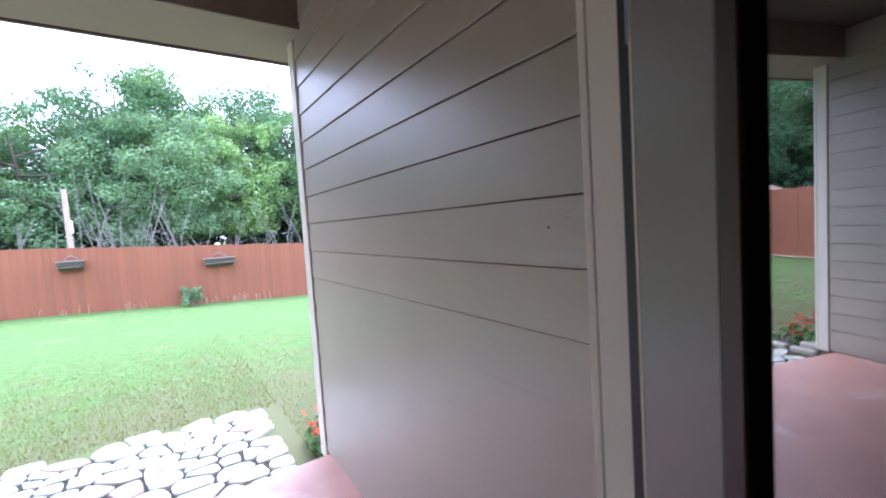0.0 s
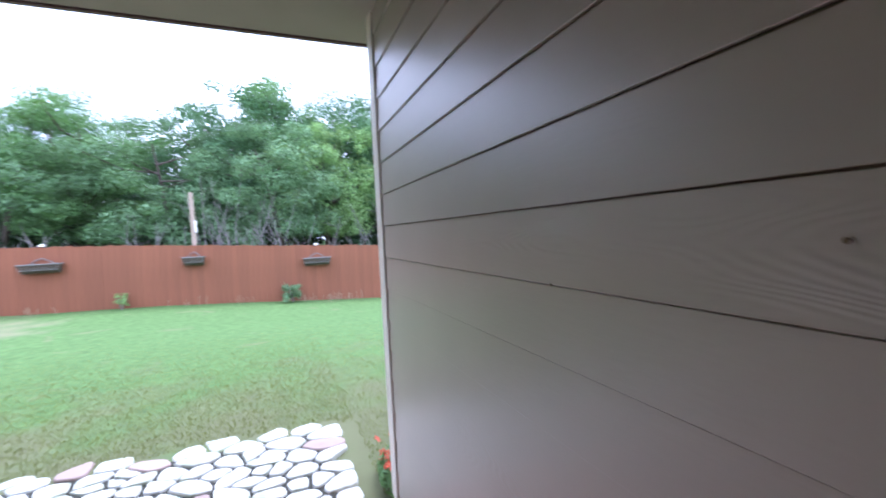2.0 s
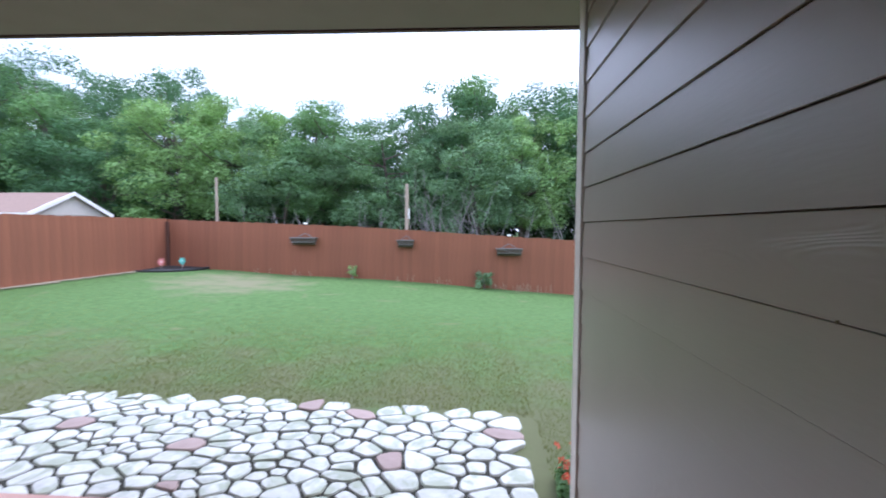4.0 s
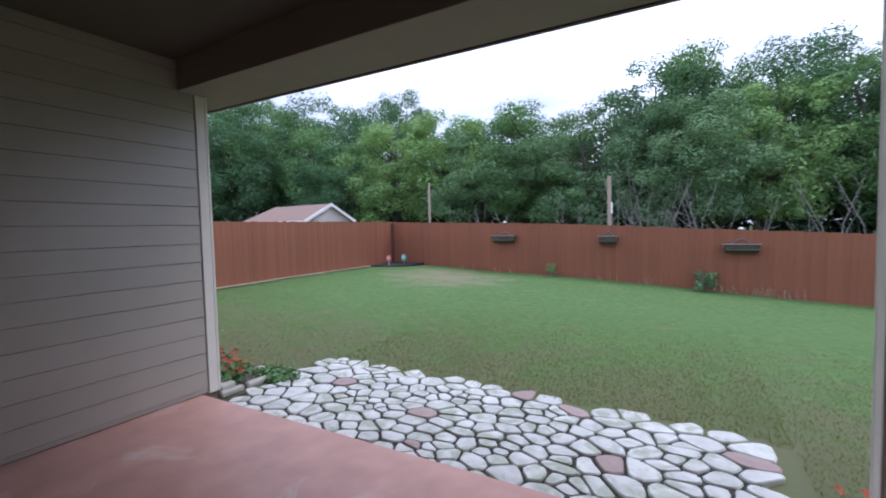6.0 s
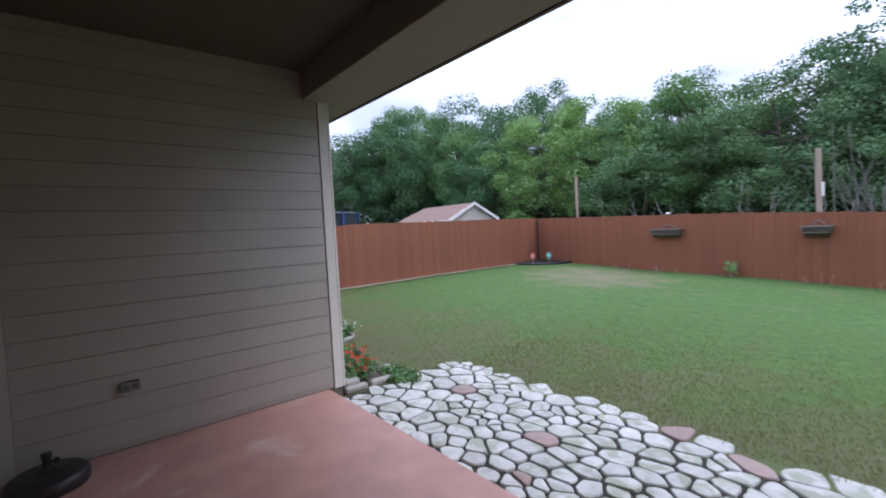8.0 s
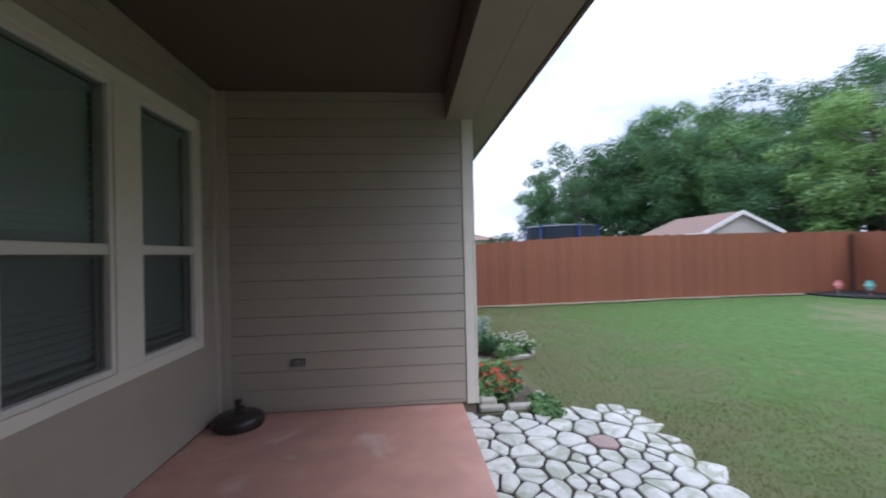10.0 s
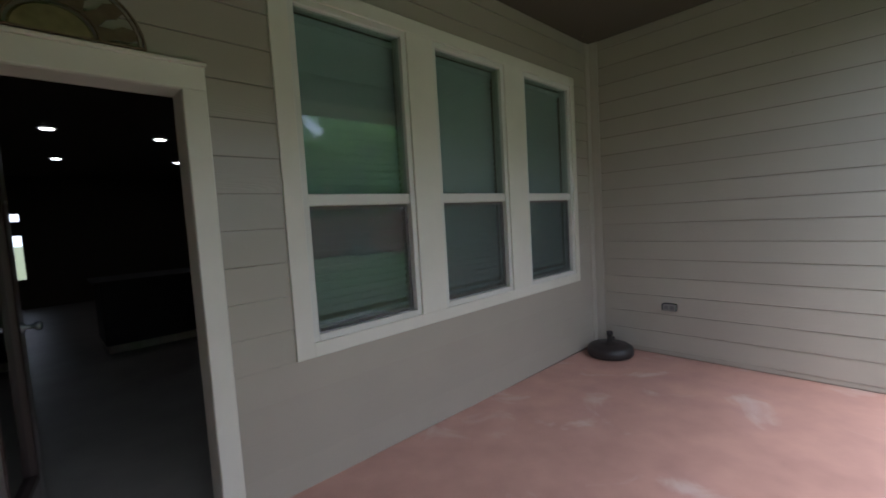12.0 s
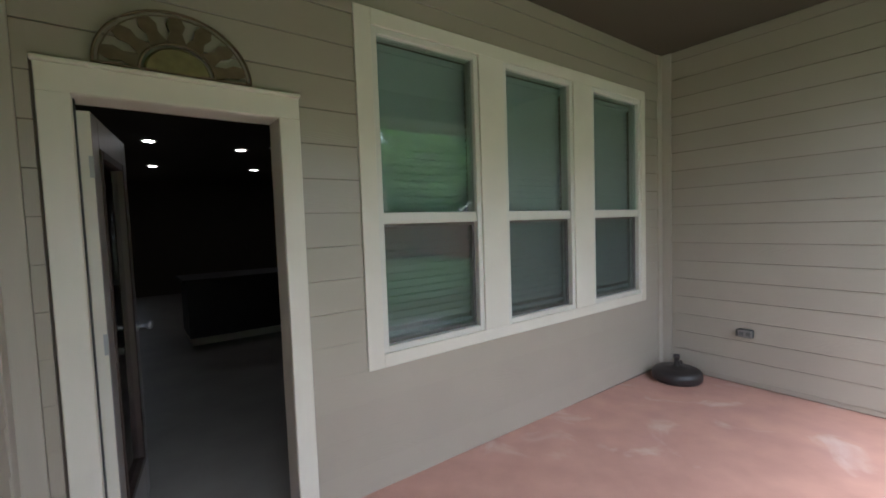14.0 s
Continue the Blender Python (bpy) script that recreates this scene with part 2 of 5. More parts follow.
M_NET = mat("dark_net", (0.02, 0.03, 0.045), rough=0.9, var=0.3, scale=60, bump=0)
M_TERRA = mat("coir_basket", (0.10, 0.075, 0.055), rough=0.95, var=0.3, scale=30, bump=0.8, bump_scale=60, dist=0.01)
M_RED = leaf_mat("red_petals", (0.62, 0.085, 0.045), 0)
M_WHITEP = leaf_mat("white_petals", (0.72, 0.75, 0.72), 0)
M_PINK = mat("pink_vane", (0.75, 0.25, 0.24), rough=0.5, var=0.1, bump=0)
M_TEAL = mat("teal_vane", (0.15, 0.55, 0.48), rough=0.5, var=0.1, bump=0)
# clump-sized noise puts light-and-dark crown contrast into the leaf colour
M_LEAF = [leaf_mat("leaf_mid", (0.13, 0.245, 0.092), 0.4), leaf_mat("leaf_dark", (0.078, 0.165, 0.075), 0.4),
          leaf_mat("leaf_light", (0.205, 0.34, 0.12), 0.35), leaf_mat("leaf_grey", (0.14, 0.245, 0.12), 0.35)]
# leaf green darkened to stand for the shade beneath the tree crowns
M_SHADE = leaf_mat("shaded_undergrowth_leaf", (0.032, 0.065, 0.03), 0.4)
M_SAGE = leaf_mat("sage_leaf", (0.30, 0.40, 0.34), 0.15)
M_GLASS = glass_mat("window_glass", (0.78, 0.85, 0.825), 0.10)
M_DOORGLASS = glass_mat("door_glass", (0.35, 0.38, 0.38), 0.42)
M_MESH = bpy.data.materials.new("insect_mesh")
M_MESH.use_nodes = True
_n, _l = M_MESH.node_tree.nodes, M_MESH.node_tree.links
_t, _m = _n.new("ShaderNodeBsdfTransparent"), _n.new("ShaderNodeMixShader")
_n["Principled BSDF"].inputs["Base Color"].default_value = (0.055, 0.07, 0.07, 1)
_n["Principled BSDF"].inputs["Roughness"].default_value = 0.6
_m.inputs[0].default_value = 0.2
_l.new(_t.outputs[0], _m.inputs[1])
_l.new(_n["Principled BSDF"].outputs[0], _m.inputs[2])
_l.new(_m.outputs[0], _n["Material Output"].inputs["Surface"])
M_LAMP = glow_mat("lamp_glow", (1.0, 0.93, 0.85), 7)


def grass_mat():
    m = mat("lawn", (0.104, 0.18, 0.054), rough=0.9, var=0.3, scale=9, bump=0.12, bump_scale=30, dist=0.01,
            color2=(0.034, 0.068, 0.018), dirt=(0.155, 0.16, 0.075), dirt_scale=1.4, dirt_at=0.63, spec=0.2)
    n, l = m.node_tree.nodes, m.node_tree.links
    b = n["Principled BSDF"]
    src = b.inputs["Base Color"].links[0].from_socket
    tc = n.new("ShaderNodeTexCoord")
    sep = n.new("ShaderNodeSeparateXYZ")
    l.new(tc.outputs["Object"], sep.inputs[0])
    nz = n.new("ShaderNodeTexNoise")
    nz.inputs["Scale"].default_value, nz.inputs["Detail"].default_value = 1.6, 8
    l.new(tc.outputs["Object"], nz.inputs["Vector"])
    ad = n.new("ShaderNodeMath")
    ad.operation = "MULTIPLY_ADD"
    ad.inputs[1].default_value = 6.5
    l.new(nz.outputs["Fac"], ad.inputs[0])
    l.new(sep.outputs["Y"], ad.inputs[2])
    mr = n.new("ShaderNodeMapRange")
    mr.inputs["From Min"].default_value, mr.inputs["From Max"].default_value = 6.7, 9.2
    mr.inputs["To Min"].default_value, mr.inputs["To Max"].default_value = 0.88, 0.0
    l.new(ad.outputs[0], mr.inputs["Value"])
    mx = n.new("ShaderNodeMix")
    mx.data_type = "RGBA"
    mx.inputs[7].default_value = (0.135, 0.135, 0.068, 1)
    l.new(mr.outputs[0], mx.inputs[0])
    l.new(src, mx.inputs[6])
    # trodden pale patch in the far corner of the lawn
    ds = n.new("ShaderNodeVectorMath")
    ds.operation = "DISTANCE"
    ds.inputs[1].default_value = (-5.1, 10.8, -0.05)
    l.new(tc.outputs["Object"], ds.inputs[0])
    sm = n.new("ShaderNodeMath")
    sm.operation = "MULTIPLY_ADD"
    sm.inputs[1].default_value = 4.0
    l.new(nz.outputs["Fac"], sm.inputs[0])
    l.new(ds.outputs["Value"], sm.inputs[2])
    pm = n.new("ShaderNodeMapRange")
    pm.inputs["From Min"].default_value, pm.inputs["From Max"].default_value = 2.4, 4.2
    pm.inputs["To Min"].default_value, pm.inputs["To Max"].default_value = 0.75, 0.0
    l.new(sm.outputs[0], pm.inputs["Value"])
    mx2 = n.new("ShaderNodeMix")
    mx2.data_type = "RGBA"
    mx2.inputs[7].default_value = (0.22, 0.19, 0.12, 1)
    l.new(pm.outputs[0], mx2.inputs[0])
    l.new(mx.outputs[2], mx2.inputs[6])
    l.new(mx2.outputs[2], b.inputs["Base Color"])
    return m


M_GRASS = grass_mat()


# ---- mesh helpers ----
def box(bm, x0, x1, y0, y1, z0, z1, bevel=0.0):
    geo = bmesh.ops.create_cube(bm, size=1)
    vs = geo["verts"]
    bmesh.ops.scale(bm, vec=(x1 - x0, y1 - y0, z1 - z0), verts=vs)
    bmesh.ops.translate(bm, vec=((x0 + x1) / 2, (y0 + y1) / 2, (z0 + z1) / 2), verts=vs)
    if bevel:
        es = list({e for v in vs for e in v.link_edges})
        bmesh.ops.bevel(bm, geom=es, offset=bevel, segments=1, affect="EDGES")
    return bm


def boxed(*dims, bevel=0.0):
    return box(bmesh.new(), *dims, bevel=bevel)


def tube(bm, pts, radii, n=6):
    """A round limb through points with a radius at each."""
    rings = []
    for i, p in enumerate(pts):
        p = Vector(p)
        d = (Vector(pts[min(i + 1, len(pts) - 1)]) - Vector(pts[max(i - 1, 0)])).normalized()
        a = d.orthogonal().normalized()
        c = d.cross(a)
        rings.append([bm.verts.new(p + (a * math.cos(t) + c * math.sin(t)) * radii[i]) for t in [2 * math.pi * k / n for k in range(n)]])
    for r0, r1 in zip(rings, rings[1:]):
        for k in range(n):
            bm.faces.new((r0[k], r0[(k + 1) % n], r1[(k + 1) % n], r1[k]))
    bm.faces.new(rings[0][::-1])
    bm.faces.new(rings[-1])
    return bm


def lathe(bm, prof, n=32, cx=0, cy=0):
    rings = [[bm.verts.new((cx + r * math.cos(2 * math.pi * k / n), cy + r * math.sin(2 * math.pi * k / n), z)) for k in range(n)] for r, z in prof]
    for r0, r1 in zip(rings, rings[1:]):
        for k in range(n):
            bm.faces.new((r0[k], r0[(k + 1) % n], r1[(k + 1) % n], r1[k]))
    bm.faces.new(rings[0][::-1])
    bm.faces.new(rings[-1])
    return bm


def mesh_of(bm, material, smooth=False):
    me = bpy.data.meshes.new("mesh")
    bmesh.ops.recalc_face_normals(bm, faces=bm.faces)
    bm.to_mesh(me)
    bm.free()
    me.materials.append(material)
    if smooth:
        me.polygons.foreach_set("use_smooth", [True] * len(me.polygons))
    return me


def part(name, bm, material, parent=None, label="", smooth=False):
    """One mesh object under a thing or a part (or at top level)."""
    ob = new(name, mesh_of(bm, material, smooth))
    if parent:
        ob.parent = parent
    if label:
        tagged(ob, label)
    return ob


def thing(name, label, category, group="", kind="", at=(0, 0, 0)):
    ob = new(name)
    ob.location = at
    ob.empty_display_size = 0.1
    return tagged(ob, label, category, group, kind)


def structure(name, bm, material, label, category="wall"):
    ob = new(name, mesh_of(bm, material))
    return tagged(ob, label, category, kind="structure")


def raw_mesh(name, verts, faces, material, parent=None):
    me = bpy.data.meshes.new(name)
    me.from_pydata(verts, [], faces)
    me.materials.append(material)
    ob = new(name, me)
    if parent:
        ob.parent = parent
    return ob


# ---- plan ----
XW, XE = -2.585, 1.77          # side walls of the covered patio
YF = 2.315                     # front of the slab and side walls
ZC = 2.82                     # patio ceiling
ZB = 2.535                    # underside of beam and eave
YE = 2.575                    # eave edge
D0, D1, DZ = 0.852, 1.545, 1.855  # doorway
LAP = 0.161                   # siding course height
FY, FX = 13.0, -8.60           # back and side fence


def lot_z(x):
    """The lot falls from west to east along the back fence."""
    return float(np.interp(x, [-8.6, -6.4, -4.8, -1.7, 0.1, 2.6, 4.0, 9.0], [0.08, 0.02, -0.10, -0.20, -0.31, -0.49, -0.58, -0.80]))


def ground_z(x, y):
    dx = max(-2.4 - x, 0, x - 1.7)
    dy = max(y - 3.65, 0)
    s = min(math.hypot(dx, dy) / 8.5, 1)
    return -0.15 + (lot_z(x) + 0.15) * s * s * (3 - 2 * s)


def fall(bm, k=0.014):
    """The long roof parts sag a little towards the east, and the slab towards the west."""
    for v in bm.verts:
        v.co.z -= k * v.co.x
    return bm


# ---- walls ----
WT = 0.14
wins = [(-0.332, 0.383), (-1.253, -0.537), (-2.20, -1.484)]
WZ0, WZ1 = 0.698, 2.373
CX0, CX1, CZ0, CZ1 = -2.265, 0.476, 0.626, 2.454   # outline of the window boards

bm = bmesh.new()
for x0, x1, z0, z1 in [(XW - WT, wins[2][0], -0.15, ZC + 0.2), (wins[2][0], D0 - 0.018, -0.15, WZ0), (wins[2][0], D0 - 0.018, WZ1, ZC + 0.2),
                       (wins[2][1], wins[1][0], WZ0, WZ1), (wins[1][1], wins[0][0], WZ0, WZ1), (wins[0][1], D0 - 0.018, WZ0, WZ1),
                       (D0 - 0.018, D1 + 0.018, DZ + 0.018, ZC + 0.2), (D1 + 0.018, XE + WT, -0.15, ZC + 0.2)]:
    box(bm, x0, x1, -WT, -0.002, z0, z1)
wall_house = structure("wall_house", bm, M_ROOMWALL, "house wall under the porch clad in taupe lap siding")
wall_west = structure("wall_west", boxed(XW - WT, XW - 0.002, 0.0, YF - 0.04, -0.3, ZC + 0.2), M_ROOMWALL, "side wall of the patio clad in taupe lap siding")
wall_east = structure("wall_east", boxed(XE + 0.002, XE + WT, 0.0, YF - 0.04, -0.3, ZC + 0.2), M_ROOMWALL, "side wall of the patio clad in taupe lap siding")
structure("wall_front_west", boxed(-7.0, XW - WT - 0.002, YF - 0.2, YF - 0.05, -0.5, ZC), M_SIDE_X, "outer house wall beside the patio in taupe siding")
structure("wall_front_east", boxed(XE + WT + 0.002, 7.0, YF - 0.2, YF - 0.05, -0.5, ZC), M_SIDE_X, "outer house wall beside the patio in taupe siding")

# slab, ceiling, beam, eave, roof
slab = bmesh.new()
box(slab, XW - 0.02, XE + 0.02, -0.001, YF - 0.165, -0.16, 0.0, bevel=0.012)
fall(slab, -0.012)
bmesh.ops.translate(slab, verts=slab.verts, vec=(0, 0, -0.015))
structure("patio_floor", slab, M_SLAB, "red-stained concrete patio slab with pale worn patches", "floor")
structure("porch_ceiling", boxed(XW, XE, 0.0, YF - 0.27, ZC, ZC + 0.06), M_CEIL, "tan porch ceiling with its shade put into the paint colour", "ceiling")
structure("porch_beam", fall(boxed(XW - 0.15, XE + 0.15, YF - 0.26, YF - 0.002, ZB, ZC + 0.1, bevel=0.004)), M_BEAM, "boxed tan beam along the open side of the porch", "beam")
structure("eave_soffit", fall(boxed(-7.2, 7.2, YF, YE - 0.003, ZB + 0.004, ZB + 0.03)), M_BEAM, "tan soffit under the roof eave", "soffit")
structure("fascia", fall(boxed(-7.2, 7.2, YE, YE + 0.03, ZB - 0.007, ZB + 0.15, bevel=0.003)), M_FASCIA, "dark brown fascia board at the roof edge", "fascia")
bm = bmesh.new()
vs = [bm.verts.new(v) for v in [(-7.2, YE + 0.06, ZB + 0.13), (7.2, YE + 0.06, ZB + 0.13), (7.2, -5, 5.6), (-7.2, -5, 5.6),
                                (-7.2, YE + 0.06, ZB + 0.18), (7.2, YE + 0.06, ZB + 0.18), (7.2, -5, 5.68), (-7.2, -5, 5.68)]]
fall(bm)
for f in [(0, 1, 2, 3), (7, 6, 5, 4), (0, 4, 5, 1), (1, 5, 6, 2), (2, 6, 7, 3), (3, 7, 4, 0)]:
    bm.faces.new([vs[i] for i in f])
structure("roof", bm, M_ROOF, "shingled house roof above the porch", "roof")

# corner boards
structure("corner_trim_west", box(boxed(XW - 0.03, XW + 0.022, YF - 0.125, YF - 0.042, -0.05, ZB + 0.034, bevel=0.003), XW - 0.09, XW + 0.022, YF - 0.04, YF - 0.018, -0.05, ZB + 0.034, bevel=0.003),
          M_TRIM, "cream corner boards at the end of the side wall", "trim")
structure("corner_trim_east", box(boxed(XE - 0.022, XE + 0.03, YF - 0.125, YF - 0.042, -0.05, ZB, bevel=0.003), XE - 0.022, XE + 0.09, YF - 0.04, YF - 0.018, -0.05, ZB, bevel=0.003),
          M_TRIM, "cream corner boards at the end of the side wall", "trim")
structure("corner_trim_inner_west", box(boxed(XW + 0.001, XW + 0.085, 0.001, 0.018, -0.044, ZC, bevel=0.002), XW + 0.001, XW + 0.018, 0.02, 0.10, -0.044, ZC, bevel=0.002),
          M_CORNER, "taupe inside corner boards", "trim")
structure("corner_trim_inner_east", box(boxed(XE - 0.085, XE - 0.001, 0.001, 0.018, 0.004, ZC, bevel=0.002), XE - 0.018, XE - 0.001, 0.02, 0.10, 0.004, ZC, bevel=0.002),
          M_CORNER, "taupe inside corner boards", "trim")

# inner room, dark
bm = bmesh.new()
box(bm, -6.2, 4.2, -9.6, -WT - 0.003, -0.2, -0.012)
structure("room_floor", bm, M_ROOMFLOOR, "dark tiled living room floor", "floor")
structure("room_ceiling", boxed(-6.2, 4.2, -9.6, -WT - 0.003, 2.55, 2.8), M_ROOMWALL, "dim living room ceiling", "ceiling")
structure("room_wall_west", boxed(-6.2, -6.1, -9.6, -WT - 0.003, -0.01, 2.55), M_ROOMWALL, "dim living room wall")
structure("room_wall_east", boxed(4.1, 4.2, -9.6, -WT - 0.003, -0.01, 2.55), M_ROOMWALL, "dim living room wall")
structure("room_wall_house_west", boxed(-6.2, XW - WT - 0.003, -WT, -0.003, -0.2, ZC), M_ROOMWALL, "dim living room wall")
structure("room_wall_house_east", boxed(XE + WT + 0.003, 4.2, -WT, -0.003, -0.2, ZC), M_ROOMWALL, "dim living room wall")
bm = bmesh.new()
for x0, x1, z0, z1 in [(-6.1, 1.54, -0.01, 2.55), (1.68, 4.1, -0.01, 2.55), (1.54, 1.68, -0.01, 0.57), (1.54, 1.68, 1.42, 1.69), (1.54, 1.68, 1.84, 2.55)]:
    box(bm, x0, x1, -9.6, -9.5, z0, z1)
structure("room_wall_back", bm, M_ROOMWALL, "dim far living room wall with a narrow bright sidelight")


# ---- siding boards ----
def board_mesh(length, along, z0, z1, out, base=None, LAP=LAP, gap=0.0036):
    """A lap board: thick lower edge, thin upper edge, running from 0 along one axis; out is the direction it faces."""
    bm = bmesh.new()
    base = z0 if base is None else base
    t0, t1 = 0.0145 - 0.007 * (z0 - base) / LAP, 0.0145 - 0.007 * (z1 - base) / LAP
    prof = [(0.0, z0 + 0.003), (t0 - 0.001, z0 + 0.0003), (t0, z0 + 0.0015), (t1, z1 - gap), (0.0, z1 - gap + 0.001)]
    for s in (0.0, length):
        for d, z in prof:
            bm.verts.new((s, d * out, z) if along == "x" else (d * out, s, z))
    bm.verts.ensure_lookup_table()
    k = len(prof)
    for i in range(k):
        bm.faces.new([bm.verts[j] for j in (i, (i + 1) % k, k + (i + 1) % k, k + i)])
    bm.faces.new([bm.verts[j] for j in range(k)])
    bm.faces.new([bm.verts[k + j] for j in range(k)])
    return bm


def clad(parent, along, s0, s1, fixed, out, first, holes=(), LAP=LAP, gap=0.0036, foot=0.006):
    k = 0
    while first + k * LAP < ZC:
        z0, z1 = first + k * LAP, first + (k + 1) * LAP
        if z1 < foot + 0.01:
            k += 1
            continue
        lo, hi = max(z0, foot), min(z1 + 0.0, ZC)
        cuts = [(s0, s1)]
        for a, b, h0, h1 in holes:
            if h0 < hi - 0.01 and h1 > lo + 0.01:
                for e0, e1 in ((lo, h0), (h1, hi)):
                    if e1 - e0 > 0.006 and b > s0 and a < s1:
                        ob = part("siding_board", board_mesh(min(b, s1) - max(a, s0), along, e0, e1, out, z0, LAP, gap), M_SIDE_X if along == "x" else M_SIDE_Y, parent)
                        ob.location = (max(a, s0), fixed, 0) if along == "x" else (fixed, max(a, s0), 0)
                nxt = []
                for c, d in cuts:
                    if b <= c or a >= d:
                        nxt.append((c, d))
                        continue
                    if a > c:
                        nxt.append((c, a))
                    if b < d:
                        nxt.append((b, d))
                cuts = nxt
        for c, d in cuts:
            if d - c < 0.02:
                continue
            ob = part("siding_board", board_mesh(d - c, along, lo, hi, out, z0, LAP, gap), M_SIDE_X if along == "x" else M_SIDE_Y, parent)
            ob.location = (c, fixed, 0) if along == "x" else (fixed, c, 0)
        k += 1


# casing outlines: boards run up to them
clad(wall_house, "x", XW + 0.087, XE - 0.087, 0.0, 1, -0.014 - LAP, [(CX0, CX1, CZ0, CZ1), (D0 - 0.09, D1 + 0.10, -1, DZ + 0.112)], gap=0.0026, foot=-0.03)
clad(wall_west, "y", 0.102, YF - 0.132, XW, 1, -0.161, foot=-0.038)
clad(wall_east, "y", 0.102, YF - 0.132, XE, -1, -0.024)


# ---- windows ----
def window_unit(i, x0, x1):
    w = thing("window_%d" % i, "cream single-hung window with lowered blinds and an insect screen", "window", "triple window of the porch", "structure")
    z0, z1, zm = WZ0, WZ1, 1.404
    t = 0.035
    bm = bmesh.new()
    for a, b, c, d in [(x0, x0 + t, z0, z1), (x1 - t, x1, z0, z1), (x0 + t, x1 - t, z0, z0 + t), (x0 + t, x1 - t, z1 - t, z1)]:
        box(bm, a, b, -0.075, 0.012, c, d, bevel=0.003)
    part("window_frame", bm, M_VINYL, w)
    part("meeting_rail", boxed(x0 + t, x1 - t, -0.055, 0.004, zm - 0.03, zm + 0.03, bevel=0.004), M_VINYL, w)
    part("upper_pane", boxed(x0 + t, x1 - t, -0.020, -0.014, zm + 0.03, z1 - t), M_GLASS, w).visible_shadow = False
    bm = bmesh.new()
    s = 0.02
    xa, xb, za, zb = x0 + t, x1 - t, z0 + t, zm - 0.03
    for a, b, c, d in [(xa, xa + s, za, zb), (xb - s, xb, za, zb), (xa + s, xb - s, za, za + s), (xa + s, xb - s, zb - s, zb)]:
        box(bm, a, b, -0.040, -0.024, c, d, bevel=0.002)
    part("lower_sash", bm, M_SCREEN, w, "dark lower sash frame")
    part("lower_pane", boxed(xa + s, xb - s, -0.035, -0.029, za + s, zb - s), M_GLASS, w).visible_shadow = False
    part("insect_screen", boxed(xa + 0.004, xb - 0.004, -0.020, -0.0185, za + 0.004, zb - 0.004), M_MESH, w, "fine grey insect mesh").visible_shadow = False
    return w


for i, (a, b) in enumerate(wins):
    window_unit(i + 1, a, b)

bm = bmesh.new()
for a, b, c, d in [(CX0, wins[2][0], CZ0, CZ1), (wins[0][1], CX1, CZ0, CZ1), (wins[2][1], wins[1][0], WZ0, WZ1), (wins[1][1], wins[0][0], WZ0, WZ1),
                   (wins[2][0], wins[0][1], CZ0, WZ0), (wins[2][0], wins[0][1], WZ1, CZ1)]:
    box(bm, a, b, 0.0, 0.022, c, d, bevel=0.0025)
structure("window_trim", bm, M_TRIM, "flat cream boards framing the triple window", "trim")


def blind(x0, x1):
    b = thing("window_blind", "lowered pale horizontal window blind behind the glass", "blind", "blinds behind the triple window")
    part("head_rail", boxed(x0, x1, -0.135, -0.085, 2.30, 2.335), M_BLIND, b)
    sl = bmesh.new()
    box(sl, 0, x1 - x0, -0.024, 0.024, -0.0012, 0.0012)
    me = mesh_of(sl, M_BLIND)
    z = 2.28
    while z > 0.78:
        s = new("slat", me)
        s.parent = b
        s.matrix_local = pose(x0, -0.11, z, 62)
        z -= 0.043
    part("bottom_rail", boxed(x0, x1, -0.122, -0.098, 0.75, 0.77), M_BLIND, b)
    return b


for a, b in wins:
    blind(a + 0.012, b - 0.012)

# ---- doorway and door ----
bm = bmesh.new()
box(bm, D0 - 0.09, D0, 0.0, 0.018, 0.002, DZ, bevel=0.003)
box(bm, D1, D1 + 0.09, 0.0, 0.018, 0.002, DZ, bevel=0.003)
box(bm, D0 - 0.09, D1 + 0.09, 0.0, 0.018, DZ, DZ + 0.095, bevel=0.003)
box(bm, D0 - 0.095, D1 + 0.097, 0.0, 0.035, DZ + 0.095, DZ + 0.110, bevel=0.003)
structure("door_trim", bm, M_TRIM, "flat cream boards framing the doorway with a drip cap", "trim")
bm = bmesh.new()
box(bm, D0 - 0.018, D0, -WT, -0.001, 0.0, DZ)
box(bm, D1, D1 + 0.018, -0.051, -0.001, 0.0, DZ)
box(bm, D0 - 0.018, D1 + 0.018, -WT, -0.001, DZ, DZ + 0.018)
structure("door_jamb", bm, M_TRIM, "cream door jamb", "trim")
structure("door_gasket", box(boxed(D1, D1 + 0.018, -WT, -0.052, 0.0, DZ - 0.001), D1 - 0.005, D1, -0.088, -0.052, 0.0, DZ - 0.001), M_BLACK, "black weather strip in the door jamb", "trim")
structure("door_threshold", boxed(D0, D1, -WT - 0.002, 0.02, -0.02, 0.012, bevel=0.004), M_METAL, "metal door threshold", "threshold")

